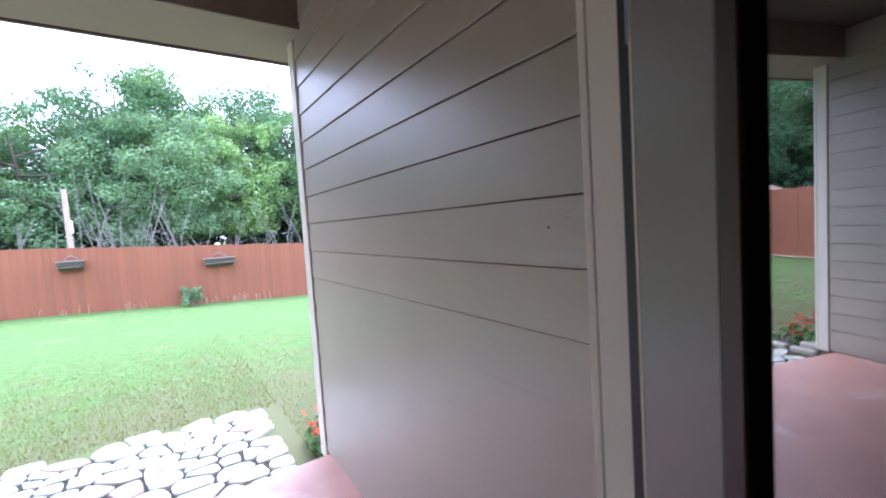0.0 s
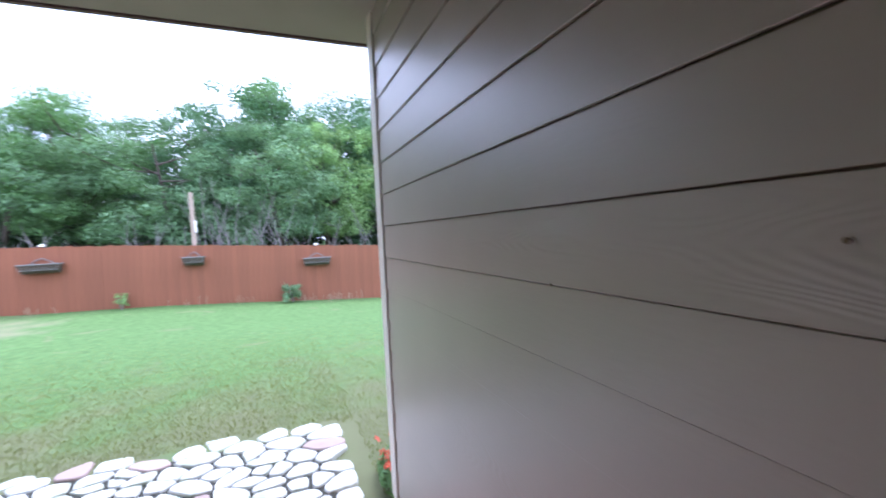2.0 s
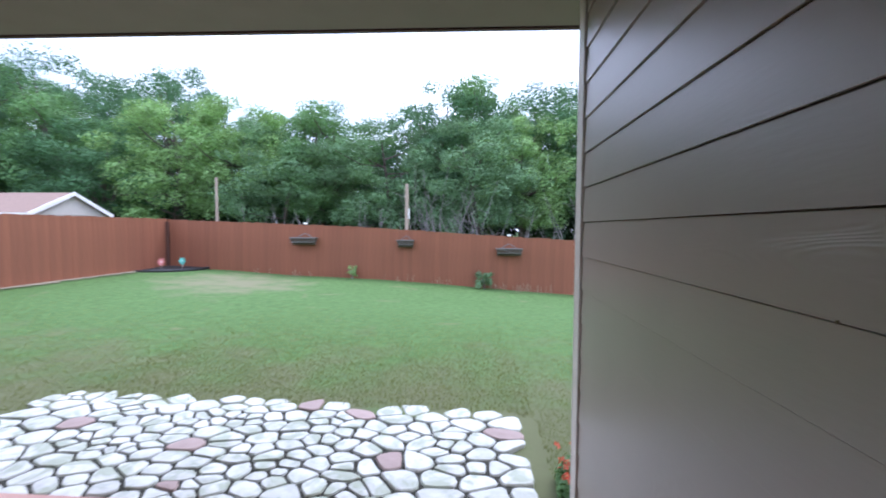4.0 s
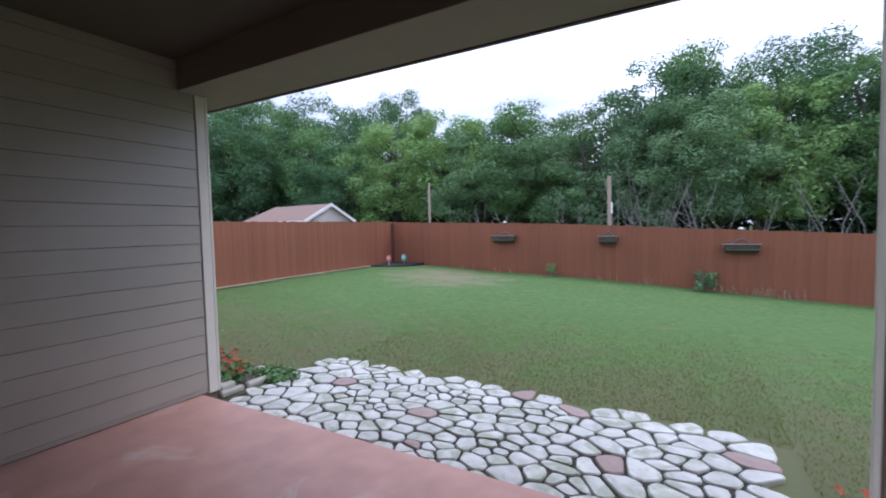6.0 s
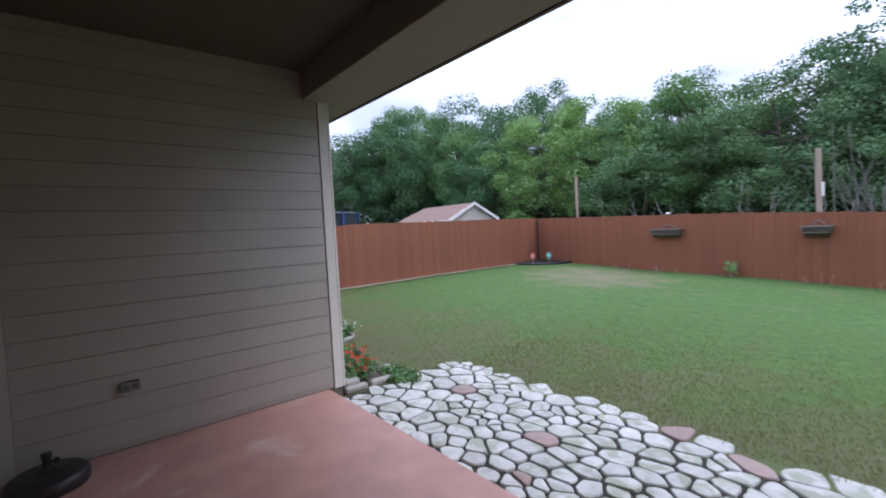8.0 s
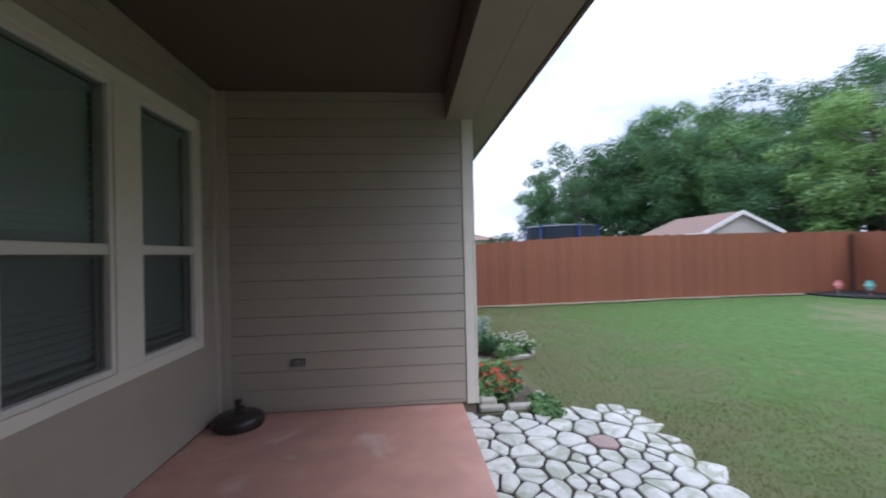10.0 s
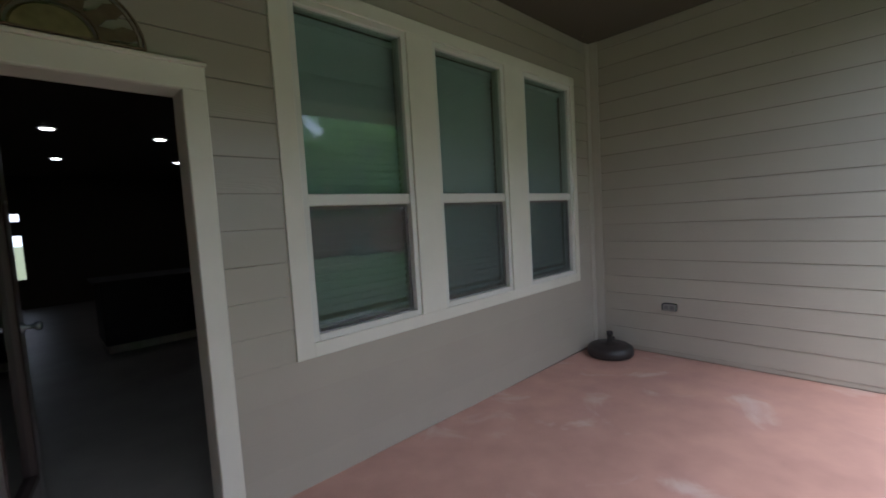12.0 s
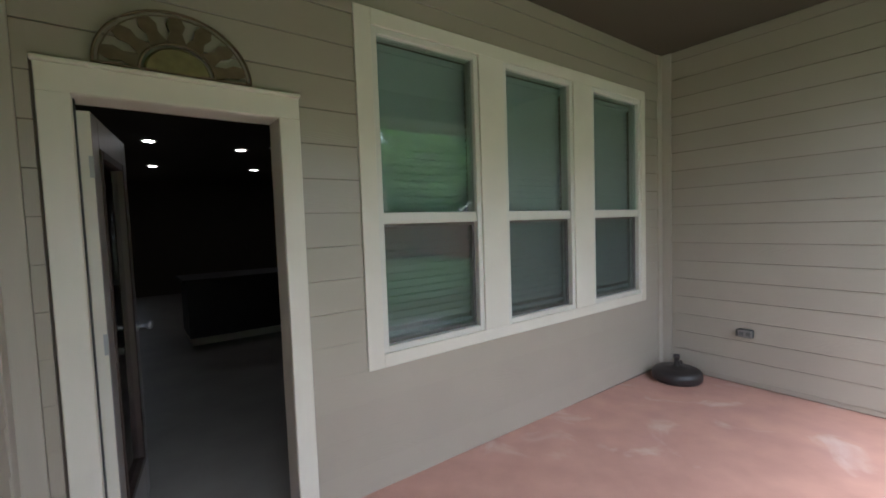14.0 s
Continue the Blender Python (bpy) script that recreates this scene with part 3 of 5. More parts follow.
door = thing("door_1", "open glazed patio door with pale stiles standing in the dark room", "door", kind="structure")
W, T = 0.66, 0.042
bm = boxed(0.0, 0.10, 0, T, 0.02, DZ - 0.03, bevel=0.003)
box(bm, W - 0.10, W, 0, T, 0.02, DZ - 0.03, bevel=0.003)
box(bm, 0.10, W - 0.10, 0, T, 0.02, 0.22, bevel=0.003)
box(bm, 0.10, W - 0.10, 0, T, DZ - 0.15, DZ - 0.03, bevel=0.003)
part("door_leaf", bm, M_DOORPAINT, door, "taupe painted stiles and rails")
part("door_edge", box(boxed(-0.004, -0.0005, 0.002, T - 0.002, 0.022, DZ - 0.032), W + 0.0005, W + 0.004, 0.002, T - 0.002, 0.022, DZ - 0.032), M_TRIM, door, "cream door edge")
for z in (0.25, 0.95, 1.62):
    part("hinge", boxed(-0.006, -0.0042, 0.0, 0.014, z - 0.04, z + 0.04), M_METAL, door, "satin hinge leaf")
bm = boxed(0.10, 0.125, -0.006, T + 0.006, 0.22, DZ - 0.15, bevel=0.003)
box(bm, W - 0.135, W - 0.10, -0.006, T + 0.006, 0.22, DZ - 0.15, bevel=0.003)
box(bm, 0.135, W - 0.135, -0.006, T + 0.006, 0.22, 0.255, bevel=0.003)
box(bm, 0.135, W - 0.135, -0.006, T + 0.006, DZ - 0.185, DZ - 0.15, bevel=0.003)
part("glazing_bead", bm, M_DOORDARK, door, "dark stained bead round the door glass")
part("pane", boxed(0.135, W - 0.135, 0.018, 0.026, 0.255, DZ - 0.185), M_DOORGLASS, door)
bm = lathe(bmesh.new(), [(0.027, -0.004), (0.027, 0.004), (0.011, 0.008), (0.011, 0.035), (0.022, 0.045), (0.022, 0.06), (0.012, 0.066)], 16)
bmesh.ops.rotate(bm, verts=bm.verts, matrix=Matrix.Rotation(radians(90), 3, "X"))
bmesh.ops.translate(bm, verts=bm.verts, vec=(W - 0.05, -0.004, 0.90))
part("door_handle", bm, M_METAL, door, "round satin door knob", smooth=True)
door.matrix_world = pose(D1 - 0.045, -0.094, 0, 0, 0, 180 + 81.5)


# ---- lights and dim things inside ----
def can_light(x, y):
    c = thing("recessed_light", "lit round recessed ceiling light in the dark room", "ceiling light", "recessed lights of the room", at=(x, y, 2.55))
    bm = lathe(bmesh.new(), [(0.095, 0.0), (0.095, -0.006), (0.072, -0.010), (0.068, -0.004)], 24)
    part("trim_ring", bm, M_WHITE, c)
    part("lamp_disc", lathe(bmesh.new(), [(0.06, -0.012), (0.06, -0.0135)], 20), M_LAMP, c, "glowing lamp face")


for x, y in [(1.13, -4.57), (1.0, -6.9), (0.02, -4.75), (-0.61, -6.8), (-0.38, -4.43)]:
    can_light(x, y)
isl = thing("kitchen_island", "low dark counter with a pale base in the unlit room", "counter")
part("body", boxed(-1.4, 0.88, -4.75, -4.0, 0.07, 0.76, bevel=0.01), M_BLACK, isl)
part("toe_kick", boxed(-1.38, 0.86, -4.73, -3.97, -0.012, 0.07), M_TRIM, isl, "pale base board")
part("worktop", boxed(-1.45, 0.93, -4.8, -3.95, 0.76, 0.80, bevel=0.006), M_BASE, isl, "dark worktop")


# ---- wall sun above the door ----
def wall_sun():
    s = thing("wall_sun_plaque", "tarnished half-sun metal plaque resting on the door trim", "wall decoration", at=(1.222, 0.024, DZ + 0.112))
    def arc(r, rad, n=28, y=0.012):
        pts = [(r * math.cos(math.pi * k / n), y, r * math.sin(math.pi * k / n) + rad) for k in range(n + 1)]
        return tube(bmesh.new(), pts, [rad] * (n + 1), 6)
    part("outer_ring", arc(0.28, 0.006), M_BRONZE, s, smooth=True)
    part("second_ring", arc(0.262, 0.003), M_BRONZE, s, smooth=True)
    part("inner_ring", arc(0.135, 0.006), M_BRONZE, s, smooth=True)
    bm = bmesh.new()
    n = 20
    c0, c1 = bm.verts.new((0, 0.006, 0.004)), bm.verts.new((0, 0.022, 0.004))
    a = [bm.verts.new((0.12 * math.cos(math.pi * k / n), 0.006, 0.12 * math.sin(math.pi * k / n) + 0.004)) for k in range(n + 1)]
    b = [bm.verts.new((0.11 * math.cos(math.pi * k / n), 0.016, 0.11 * math.sin(math.pi * k / n) + 0.004)) for k in range(n + 1)]
    for k in range(n):
        bm.faces.new((c0, a[k + 1], a[k]))
        bm.faces.new((a[k], a[k + 1], b[k + 1], b[k]))
        bm.faces.new((c1, b[k], b[k + 1]))
    part("sun_disc", bm, M_VERDI, s, "domed aged brass half disc")
    part("base_bar", boxed(-0.285, 0.285, 0.004, 0.018, 0.0, 0.010, bevel=0.002), M_BRONZE, s)
    for k in range(7):
        t = math.pi * (k + 0.5) / 7
        bm = bmesh.new()
        prof = [(0.14, 0.035), (0.19, 0.022), (0.225, 0.034), (0.262, 0.020), (0.262, -0.020), (0.225, -0.034), (0.19, -0.022), (0.14, -0.035)]
        for y in (0.007, 0.013):
            for r, w in prof:
                bm.verts.new((r * math.cos(t) - w * math.sin(t), y, r * math.sin(t) + w * math.cos(t) + 0.004))
        bm.verts.ensure_lookup_table()
        bm.faces.new(bm.verts[:8])
        bm.faces.new(bm.verts[8:16])
        for j in range(8):
            bm.faces.new([bm.verts[q] for q in (j, (j + 1) % 8, 8 + (j + 1) % 8, 8 + j)])
        part("ray", bm, M_BRONZE, s)
    return s


wall_sun().scale = (0.92, 1, 0.80)


# ---- small patio things ----
def umbrella_base():
    u = thing("umbrella_base", "dark brown round plastic umbrella base in the patio corner", "umbrella base", at=(-2.31, 0.26, -0.042))
    part("base_shell", lathe(bmesh.new(), [(0.19, 0.0), (0.22, 0.006), (0.229, 0.022), (0.229, 0.052), (0.221, 0.072), (0.195, 0.088), (0.13, 0.099), (0.05, 0.104), (0.042, 0.111)], 40), M_BASE, u, smooth=True)
    part("neck", lathe(bmesh.new(), [(0.034, 0.105), (0.030, 0.118), (0.024, 0.125), (0.024, 0.165), (0.030, 0.168), (0.030, 0.195), (0.022, 0.198)], 20), M_BASE, u, smooth=True)
    kn = bmesh.new()
    tube(kn, [(0.02, 0, 0.15), (0.055, 0.0, 0.15)], [0.006, 0.006], 8)
    tube(kn, [(0.055, 0, 0.15), (0.07, 0.0, 0.15)], [0.018, 0.016], 10)
    part("clamp_knob", kn, M_BASE, u)
    u.rotation_euler = (0, 0, radians(60))
    u.scale = (0.86, 0.86, 1.1)


def outlet():
    o = thing("outdoor_outlet", "grey metal outdoor socket box on the siding", "outlet", at=(XW + 0.014, 0.69, 0.395))
    part("box", boxed(0.0, 0.040, -0.054, 0.054, -0.034, 0.034, bevel=0.008), M_ZINC, o)
    part("face_plate", boxed(0.040, 0.043, -0.048, 0.048, -0.029, 0.029, bevel=0.001), M_GREYP, o)
    for y in (-0.024, 0.024):
        part("socket", boxed(0.043, 0.048, y - 0.015, y + 0.015, -0.015, 0.015, bevel=0.004), M_ZINC, o)
    part("lid_hinge", boxed(0.03, 0.050, -0.060, -0.0545, -0.030, 0.030, bevel=0.002), M_ZINC, o)


def hook(x, y, z):
    h = thing("ceiling_hook", "small dark metal hook under the porch ceiling", "hook", "hooks under the porch ceiling", at=(x, y, z))
    pts = [(0, 0, 0), (0, 0, -0.03)] + [(0.012 - 0.012 * math.cos(a), 0, -0.03 - 0.012 * math.sin(a)) for a in [0.4 * k for k in range(1, 10)]]
    part("shank", tube(bmesh.new(), pts, [0.0025] * len(pts), 6), M_BRONZE, h)


umbrella_base()
outlet()
hook(-2.28, 0.12, ZC)
hook(-0.97, 0.34, ZC)


def nail(x, y, z, sx):
    bm = bmesh.new()
    tube(bm, [(x, y, z), (x + sx * 0.004, y, z)], [0.002, 0.002], 6)
    tube(bm, [(x + sx * 0.004, y, z), (x + sx * 0.006, y, z)], [0.0032, 0.0032], 8)
    tagged(part("nail", bm, M_BRONZE), "small rusty nail in the siding", "nail", "nails in the side walls")


nail(XE - 0.009, 0.282, 1.355, -1)
nail(XE - 0.009, 0.76, 1.265, -1)
nail(XW + 0.009, 1.51, 2.28, 1)

# ---- ground ----
xs = sorted(set([-300, -150, -80, -50, -35] + [-25 + k for k in range(0, 17)] + [round(-9 + 0.4 * k, 2) for k in range(0, 42)] + [9, 12, 20, 35, 60, 150, 300]))
ys = sorted(set([-300, -100, -30, -9.7, -4, 0.5, 1.6] + [round(2.0 + 0.3 * k, 2) for k in range(0, 42)] + [16, 18, 21, 25, 30, 40, 60, 120, 300]))
gv = [(x, y, (ground_z(x, y) - 0.03 if -2.45 < x < 1.62 and y < 3.5 else ground_z(x, y) + 0.012 * noise.noise(Vector((x * 0.7, y * 0.7, 0)))) if y > 2.25 else -0.5) for y in ys for x in xs]
nx = len(xs)
gf = [(j * nx + i, j * nx + i + 1, (j + 1) * nx + i + 1, (j + 1) * nx + i) for j in range(len(ys) - 1) for i in range(nx - 1)]
ground = raw_mesh("ground", gv, gf, M_GRASS)
ground.data.polygons.foreach_set("use_smooth", [True] * len(gf))
tagged(ground, "mown green lawn with thin brownish patches near the patio", "lawn", kind="structure")


# ---- fences ----
fence_back = thing("fence_back", "red-brown stained wooden privacy fence at the back of the lawn", "fence", kind="structure")
fence_side = thing("fence_side", "red-brown stained wooden privacy fence along the side of the lawn", "fence", kind="structure")
PW = 0.139
meshes = []
for k in range(4):
    bm = boxed(0, PW - 0.0005, -0.009, 0.009, -0.72, 1.27 + 0.006 * k, bevel=0.0012)
    meshes.append(mesh_of(bm, M_FENCE))
rnd = random.Random(5)


def back_top(x):
    return float(np.interp(x, [-8.6, -2.65, 2.1, 4.0, 12.5], [1.625, 1.43, 1.155, 1.05, 0.66]))


def side_top(y):
    return float(np.interp(y, [-2.0, 3.3, 5.9, 13.0], [1.24, 1.53, 1.65, 1.64]))


for k in range(150):
    x = FX + k * PW
    ob = new("picket", rnd.choice(meshes))
    ob.parent = fence_back
    ob.location = (x, FY + rnd.uniform(-0.003, 0.003), back_top(x) - 1.275 + rnd.uniform(-0.004, 0.004))
for k in range(104):
    y = FY - 0.02 - k * PW
    ob = new("picket", rnd.choice(meshes))
    ob.parent = fence_side
    ob.matrix_local = pose(FX - 0.02 + rnd.uniform(-0.003, 0.003), y, side_top(y) - 1.275 + rnd.uniform(-0.004, 0.004), 0, 0, -90)
for z in (-1.35, -0.85, -0.3):
    for k in range(10):
        x0, x1 = FX + 15 * k * PW, FX + 15 * (k + 1) * PW
        bm = boxed(x0, x1, FY + 0.012, FY + 0.05, z, z + 0.085)
        for v in bm.verts:
            v.co.z += back_top(v.co.x)
        part("rail", bm, M_FENCED, fence_back)
    for k in range(8):
        y0, y1 = FY - 13 * (k + 1) * PW, FY - 13 * k * PW
        bm = boxed(FX - 0.07, FX - 0.032, y0, y1, z, z + 0.085)
        for v in bm.verts:
            v.co.z += side_top(v.co.y)
        part("rail", bm, M_FENCED, fence_side)
part("corner_post", boxed(FX - 0.01, FX + 0.075, FY - 0.09, FY - 0.012, -0.2, 1.56, bevel=0.004), M_FENCED, fence_back)


def tall_post(x, h, w):
    p = thing("tall_post", "tall weathered wooden post standing behind the fence", "post", "posts behind the fence", at=(x, FY + 0.16, 0))
    bm = bmesh.new()
    tube(bm, [(0, 0, -0.7), (0.01, 0, 1.0), (0.0, 0.01, h)], [w * 0.62, w * 0.6, w * 0.55], 8)
    part("shaft", bm, M_POST, p)
    if x > -2:
        part("insulator", boxed(0.04, 0.10, -0.05, 0.03, 1.68, 2.0, bevel=0.02), M_WHITE, p, "small white plastic box on the post")


tall_post(-7.04, 2.985, 0.075)
tall_post(-0.88, 2.76, 0.10)


bm = bmesh.new()
rows_ = []
for k in range(160):
    y = 1.0 + 12.9 * k / 159
    w = 0.17 + 0.16 * noise.noise(Vector((y * 1.3, 0, 0))) + 0.12 * noise.noise(Vector((y * 4.1, 3, 0)))
    rows_.append([bm.verts.new((FX - 0.01, y, ground_z(FX, y) + 0.03)), bm.verts.new((FX + w, y, ground_z(FX + w, y) + 0.022))])
for a, b in zip(rows_, rows_[1:]):
    bm.faces.new((a[0], a[1], b[1], b[0]))
structure("bare_soil_strip", bm, mat("dry_soil", (0.27, 0.235, 0.15), rough=0.95, var=0.2, scale=8, bump=0.5), "pale bare soil along the foot of the fence", "soil")


# ---- leaves ----
def leaf_cloud(rs, centers, radii, per, size, flat=0.75):
    """Small four-cornered leaves on the shells of clumps; returns verts and faces."""
    V, F = [], []
    for c, r in zip(centers, radii):
        n = int(per * r * r)
        d = rs.normal(size=(n, 3))
        d /= np.linalg.norm(d, axis=1)[:, None]
        rr = r * (0.55 + 0.5 * rs.random(n)) [:, None]
        p = np.array(c) + d * rr * np.array([1, 1, flat])
        nn = d * 0.9 + rs.normal(size=(n, 3)) * 0.45 + np.array([0, 0, 0.35])
        u = np.cross(nn, rs.normal(size=(n, 3)))
        u /= np.linalg.norm(u, axis=1)[:, None]
        w = np.cross(u, nn)
        w /= np.linalg.norm(w, axis=1)[:, None]
        s = size * (0.6 + 0.8 * rs.random(n))[:, None]
        q = np.stack([p - u * s, p - w * s * 0.45, p + u * s, p + w * s * 0.45], axis=1)
        base = len(V) * 4
        V.append(q)
        F.append(n)
    q = np.concatenate(V).reshape(-1, 3)
    n = len(q) // 4
    return q, np.arange(n * 4).reshape(n, 4)


def leaves_object(name, q, f, material, parent):
    me = bpy.data.meshes.new(name)
    me.vertices.add(len(q))
    me.vertices.foreach_set("co", q.astype(np.float32).ravel())
    n = len(f)
    me.loops.add(n * 4)
    me.loops.foreach_set("vertex_index", f.astype(np.int32).ravel())
    me.polygons.add(n)
    me.polygons.foreach_set("loop_start", np.arange(0, n * 4, 4, dtype=np.int32))
    me.update(calc_edges=True)
    me.materials.append(material)
    ob = new(name, me)
    ob.parent = parent
    return ob


def tree(seed, h, r, material, per=1600, size=0.046, low=0.30, label=""):
    """A broadleaf tree of height h: leaning trunk, limbs, and clumps of leaves at the limb ends."""
    rs = np.random.RandomState(seed)
    t = thing("tree", label or "leafy green broadleaf tree behind the fence", "tree", "trees behind the fence")
    bm = bmesh.new()
    tips = []
    for s in range(rs.randint(1, 4)):
        lean = rs.uniform(-0.12, 0.12, 2) * h
        base = rs.uniform(-0.25, 0.25, 2)
        pts = [(base[0] + lean[0] * k * k / 16, base[1] + lean[1] * k * k / 16, h * 0.85 * k / 4 - 0.1) for k in range(5)]
        tube(bm, pts, [0.13 * h / 8 * (1 - 0.2 * k) for k in range(5)], 7)
        for b in range(7):
            k = rs.uniform(0.9, 3.6)
            i = int(k)
            p0 = Vector(pts[i]).lerp(Vector(pts[min(i + 1, 4)]), k - i)
            a = rs.uniform(0, 2 * math.pi)
            ln = r * rs.uniform(0.5, 0.95)
            p2 = p0 + Vector((math.cos(a) * ln, math.sin(a) * ln, h * rs.uniform(0.05, 0.22)))
            p1 = p0.lerp(p2, 0.5) + Vector((0, 0, -0.05 * h * rs.random()))
            tube(bm, [p0, p1, p2], [0.05 * h / 8, 0.03 * h / 8, 0.012], 5)
            tips.append(p2)
    part("trunk", bm, M_BARK, t, "grey-brown trunk and limbs")
    cen, rad = [], []
    for p in tips:
        cen.append((p.x * 0.9, p.y * 0.9, min(p.z, 0.9 * h)))
        rad.append(rs.uniform(0.18, 0.30) * r)
    for k in range(88):
        a, z = rs.uniform(0, 2 * math.pi), rs.uniform(low, 0.93)
        u = (z - low) / (0.96 - low)
        e = math.sqrt(max(0.06, 1 - (max(u - 0.45, 0) / 0.58) ** 2)) * (0.72 + 0.28 * min(u / 0.45, 1))
        q = r * 1.02 * e * math.sqrt(rs.uniform(0.2, 1))
        cen.append((math.cos(a) * q, math.sin(a) * q, z * h))
        rad.append(rs.uniform(0.11, 0.26) * r)
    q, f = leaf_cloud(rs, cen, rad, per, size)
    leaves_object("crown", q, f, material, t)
    return t


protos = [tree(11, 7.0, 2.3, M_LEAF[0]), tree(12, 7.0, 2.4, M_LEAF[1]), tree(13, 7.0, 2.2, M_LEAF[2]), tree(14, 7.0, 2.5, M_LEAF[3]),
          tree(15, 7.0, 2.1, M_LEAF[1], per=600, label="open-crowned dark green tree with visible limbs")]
TREES = [  # x, y, height, width factor, kind
    (-20.5, 20.5, 9.6, 1.2, 4), (-22.5, 16.5, 8.2, 1.3, 1), (-17.6, 19.0, 6.9, 1.2, 0), (-15.2, 22.5, 9.4, 1.0, 1), (-12.6, 19.0, 7.6, 1.25, 2),
    (-9.9, 19.6, 7.5, 1.2, 2), (-7.2, 18.6, 6.5, 1.15, 3), (-5.0, 19.2, 7.4, 1.15, 0), (-2.7, 18.6, 6.4, 1.1, 3), (-0.2, 20.0, 8.8, 1.15, 1),
    (1.9, 21.0, 9.4, 1.15, 0), (1.2, 17.4, 6.4, 1.0, 3), (3.3, 18.2, 6.8, 0.95, 2), (4.6, 21.0, 9.0, 1.2, 1), (6.9, 19.5, 8.2, 1.2, 0),
    (9.5, 19.5, 8.4, 1.2, 1), (12.5, 19.5, 8.5, 1.3, 0), (-24.5, 12.3, 7.6, 1.15, 1), (-23.0, 18.0, 9.2, 1.15, 0), (-26.5, 18.5, 9.4, 1.3, 1), (-30.5, 25.5, 11.0, 1.4, 0),
    (-25.5, 28.0, 11.0, 1.4, 1), (-19.0, 26.0, 9.8, 1.3, 1), (-12.0, 25.5, 8.0, 1.4, 1), (-6.0, 25.0, 7.6, 1.4, 1), (-9.0, 23.0, 7.4, 1.4, 1),
    (-2.0, 24.0, 7.6, 1.3, 1), (1.0, 25.5, 9.4, 1.4, 1), (6.0, 25.0, 9.0, 1.4, 1), (11.0, 25.0, 9.4, 1.4, 1), (-15.5, 17.8, 5.6, 1.1, 1),
    (-28.0, 12.6, 6.4, 1.2, 1), (16.0, 18.0, 9.0, 1.4, 0), (-24.2, 22.0, 8.8, 1.2, 0), (-33.0, 19.0, 8.2, 1.4, 1)]
rnd = random.Random(9)
used = set()
for x, y, h, w, k in TREES:
    m = pose(x, y, -0.5, 0, 0, rnd.uniform(0, 360))
    if k not in used:
        used.add(k)
        ob = protos[k]
        ob.matrix_basis = m
    else:
        ob = copy_thing(protos[k], m)
    tall = 1.15 if x < -14 else 1.04 if x < -7 else 1.0 if x < -1 else 0.96
    ob.scale = (w * 1.08, w * 1.08, h * 1.03 * tall / 7.0)


# undergrowth and dry brush just behind the fence
def bush(name, label, category, group, loc, r, h, material, n=26, size=0.05, seed=1, stems=True, per=700):
    rs = np.random.RandomState(seed)
    t = thing(name, label, category, group)
    if stems:
        bm = bmesh.new()
        for k in range(8):
            a = rs.uniform(0, 2 * math.pi)
            e = (math.cos(a) * r * rs.uniform(0.3, 0.9), math.sin(a) * r * rs.uniform(0.3, 0.9), h * rs.uniform(0.6, 1.05))
            tube(bm, [(0, 0, -0.05), (e[0] * 0.4, e[1] * 0.4, e[2] * 0.55), e], [0.012 * h + 0.003, 0.008 * h + 0.002, 0.003], 5)
        part("stems", bm, M_TWIG, t)
    cen = [(rs.uniform(-1, 1) * r * 0.75, rs.uniform(-1, 1) * r * 0.75, h * rs.uniform(0.25, 0.9)) for k in range(n)]
    q, f = leaf_cloud(rs, cen, [r * rs.uniform(0.2, 0.42) for k in range(n)], per, size, 0.9)
    leaves_object("leaves", q, f, material, t)
    t.location = loc
    return t


# shrubs fill the gaps under the trees; their colour carries the canopy shade
b0 = bush("undergrowth_shrub", "dense shrub behind the fence with canopy shade in its leaf colour", "shrub", "shrubs behind the fence", (-7.6, 19.6, -0.5), 1.6, 2.6, M_SHADE, 26, 0.085, 21, per=330)
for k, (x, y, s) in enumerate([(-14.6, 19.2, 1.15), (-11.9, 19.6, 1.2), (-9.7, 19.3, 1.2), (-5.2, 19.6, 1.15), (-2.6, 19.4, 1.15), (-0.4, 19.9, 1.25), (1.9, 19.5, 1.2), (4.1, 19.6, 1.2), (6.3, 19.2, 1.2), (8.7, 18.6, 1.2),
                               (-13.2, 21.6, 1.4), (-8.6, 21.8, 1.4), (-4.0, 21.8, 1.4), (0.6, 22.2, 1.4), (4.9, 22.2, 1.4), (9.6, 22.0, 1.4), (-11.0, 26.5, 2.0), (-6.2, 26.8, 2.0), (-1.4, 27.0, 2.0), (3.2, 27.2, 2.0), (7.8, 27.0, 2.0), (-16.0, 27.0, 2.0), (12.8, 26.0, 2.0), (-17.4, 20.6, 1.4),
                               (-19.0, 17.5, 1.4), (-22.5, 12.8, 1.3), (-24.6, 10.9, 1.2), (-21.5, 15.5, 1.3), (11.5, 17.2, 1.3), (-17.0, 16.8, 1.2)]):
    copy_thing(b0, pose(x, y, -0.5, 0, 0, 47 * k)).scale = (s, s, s)


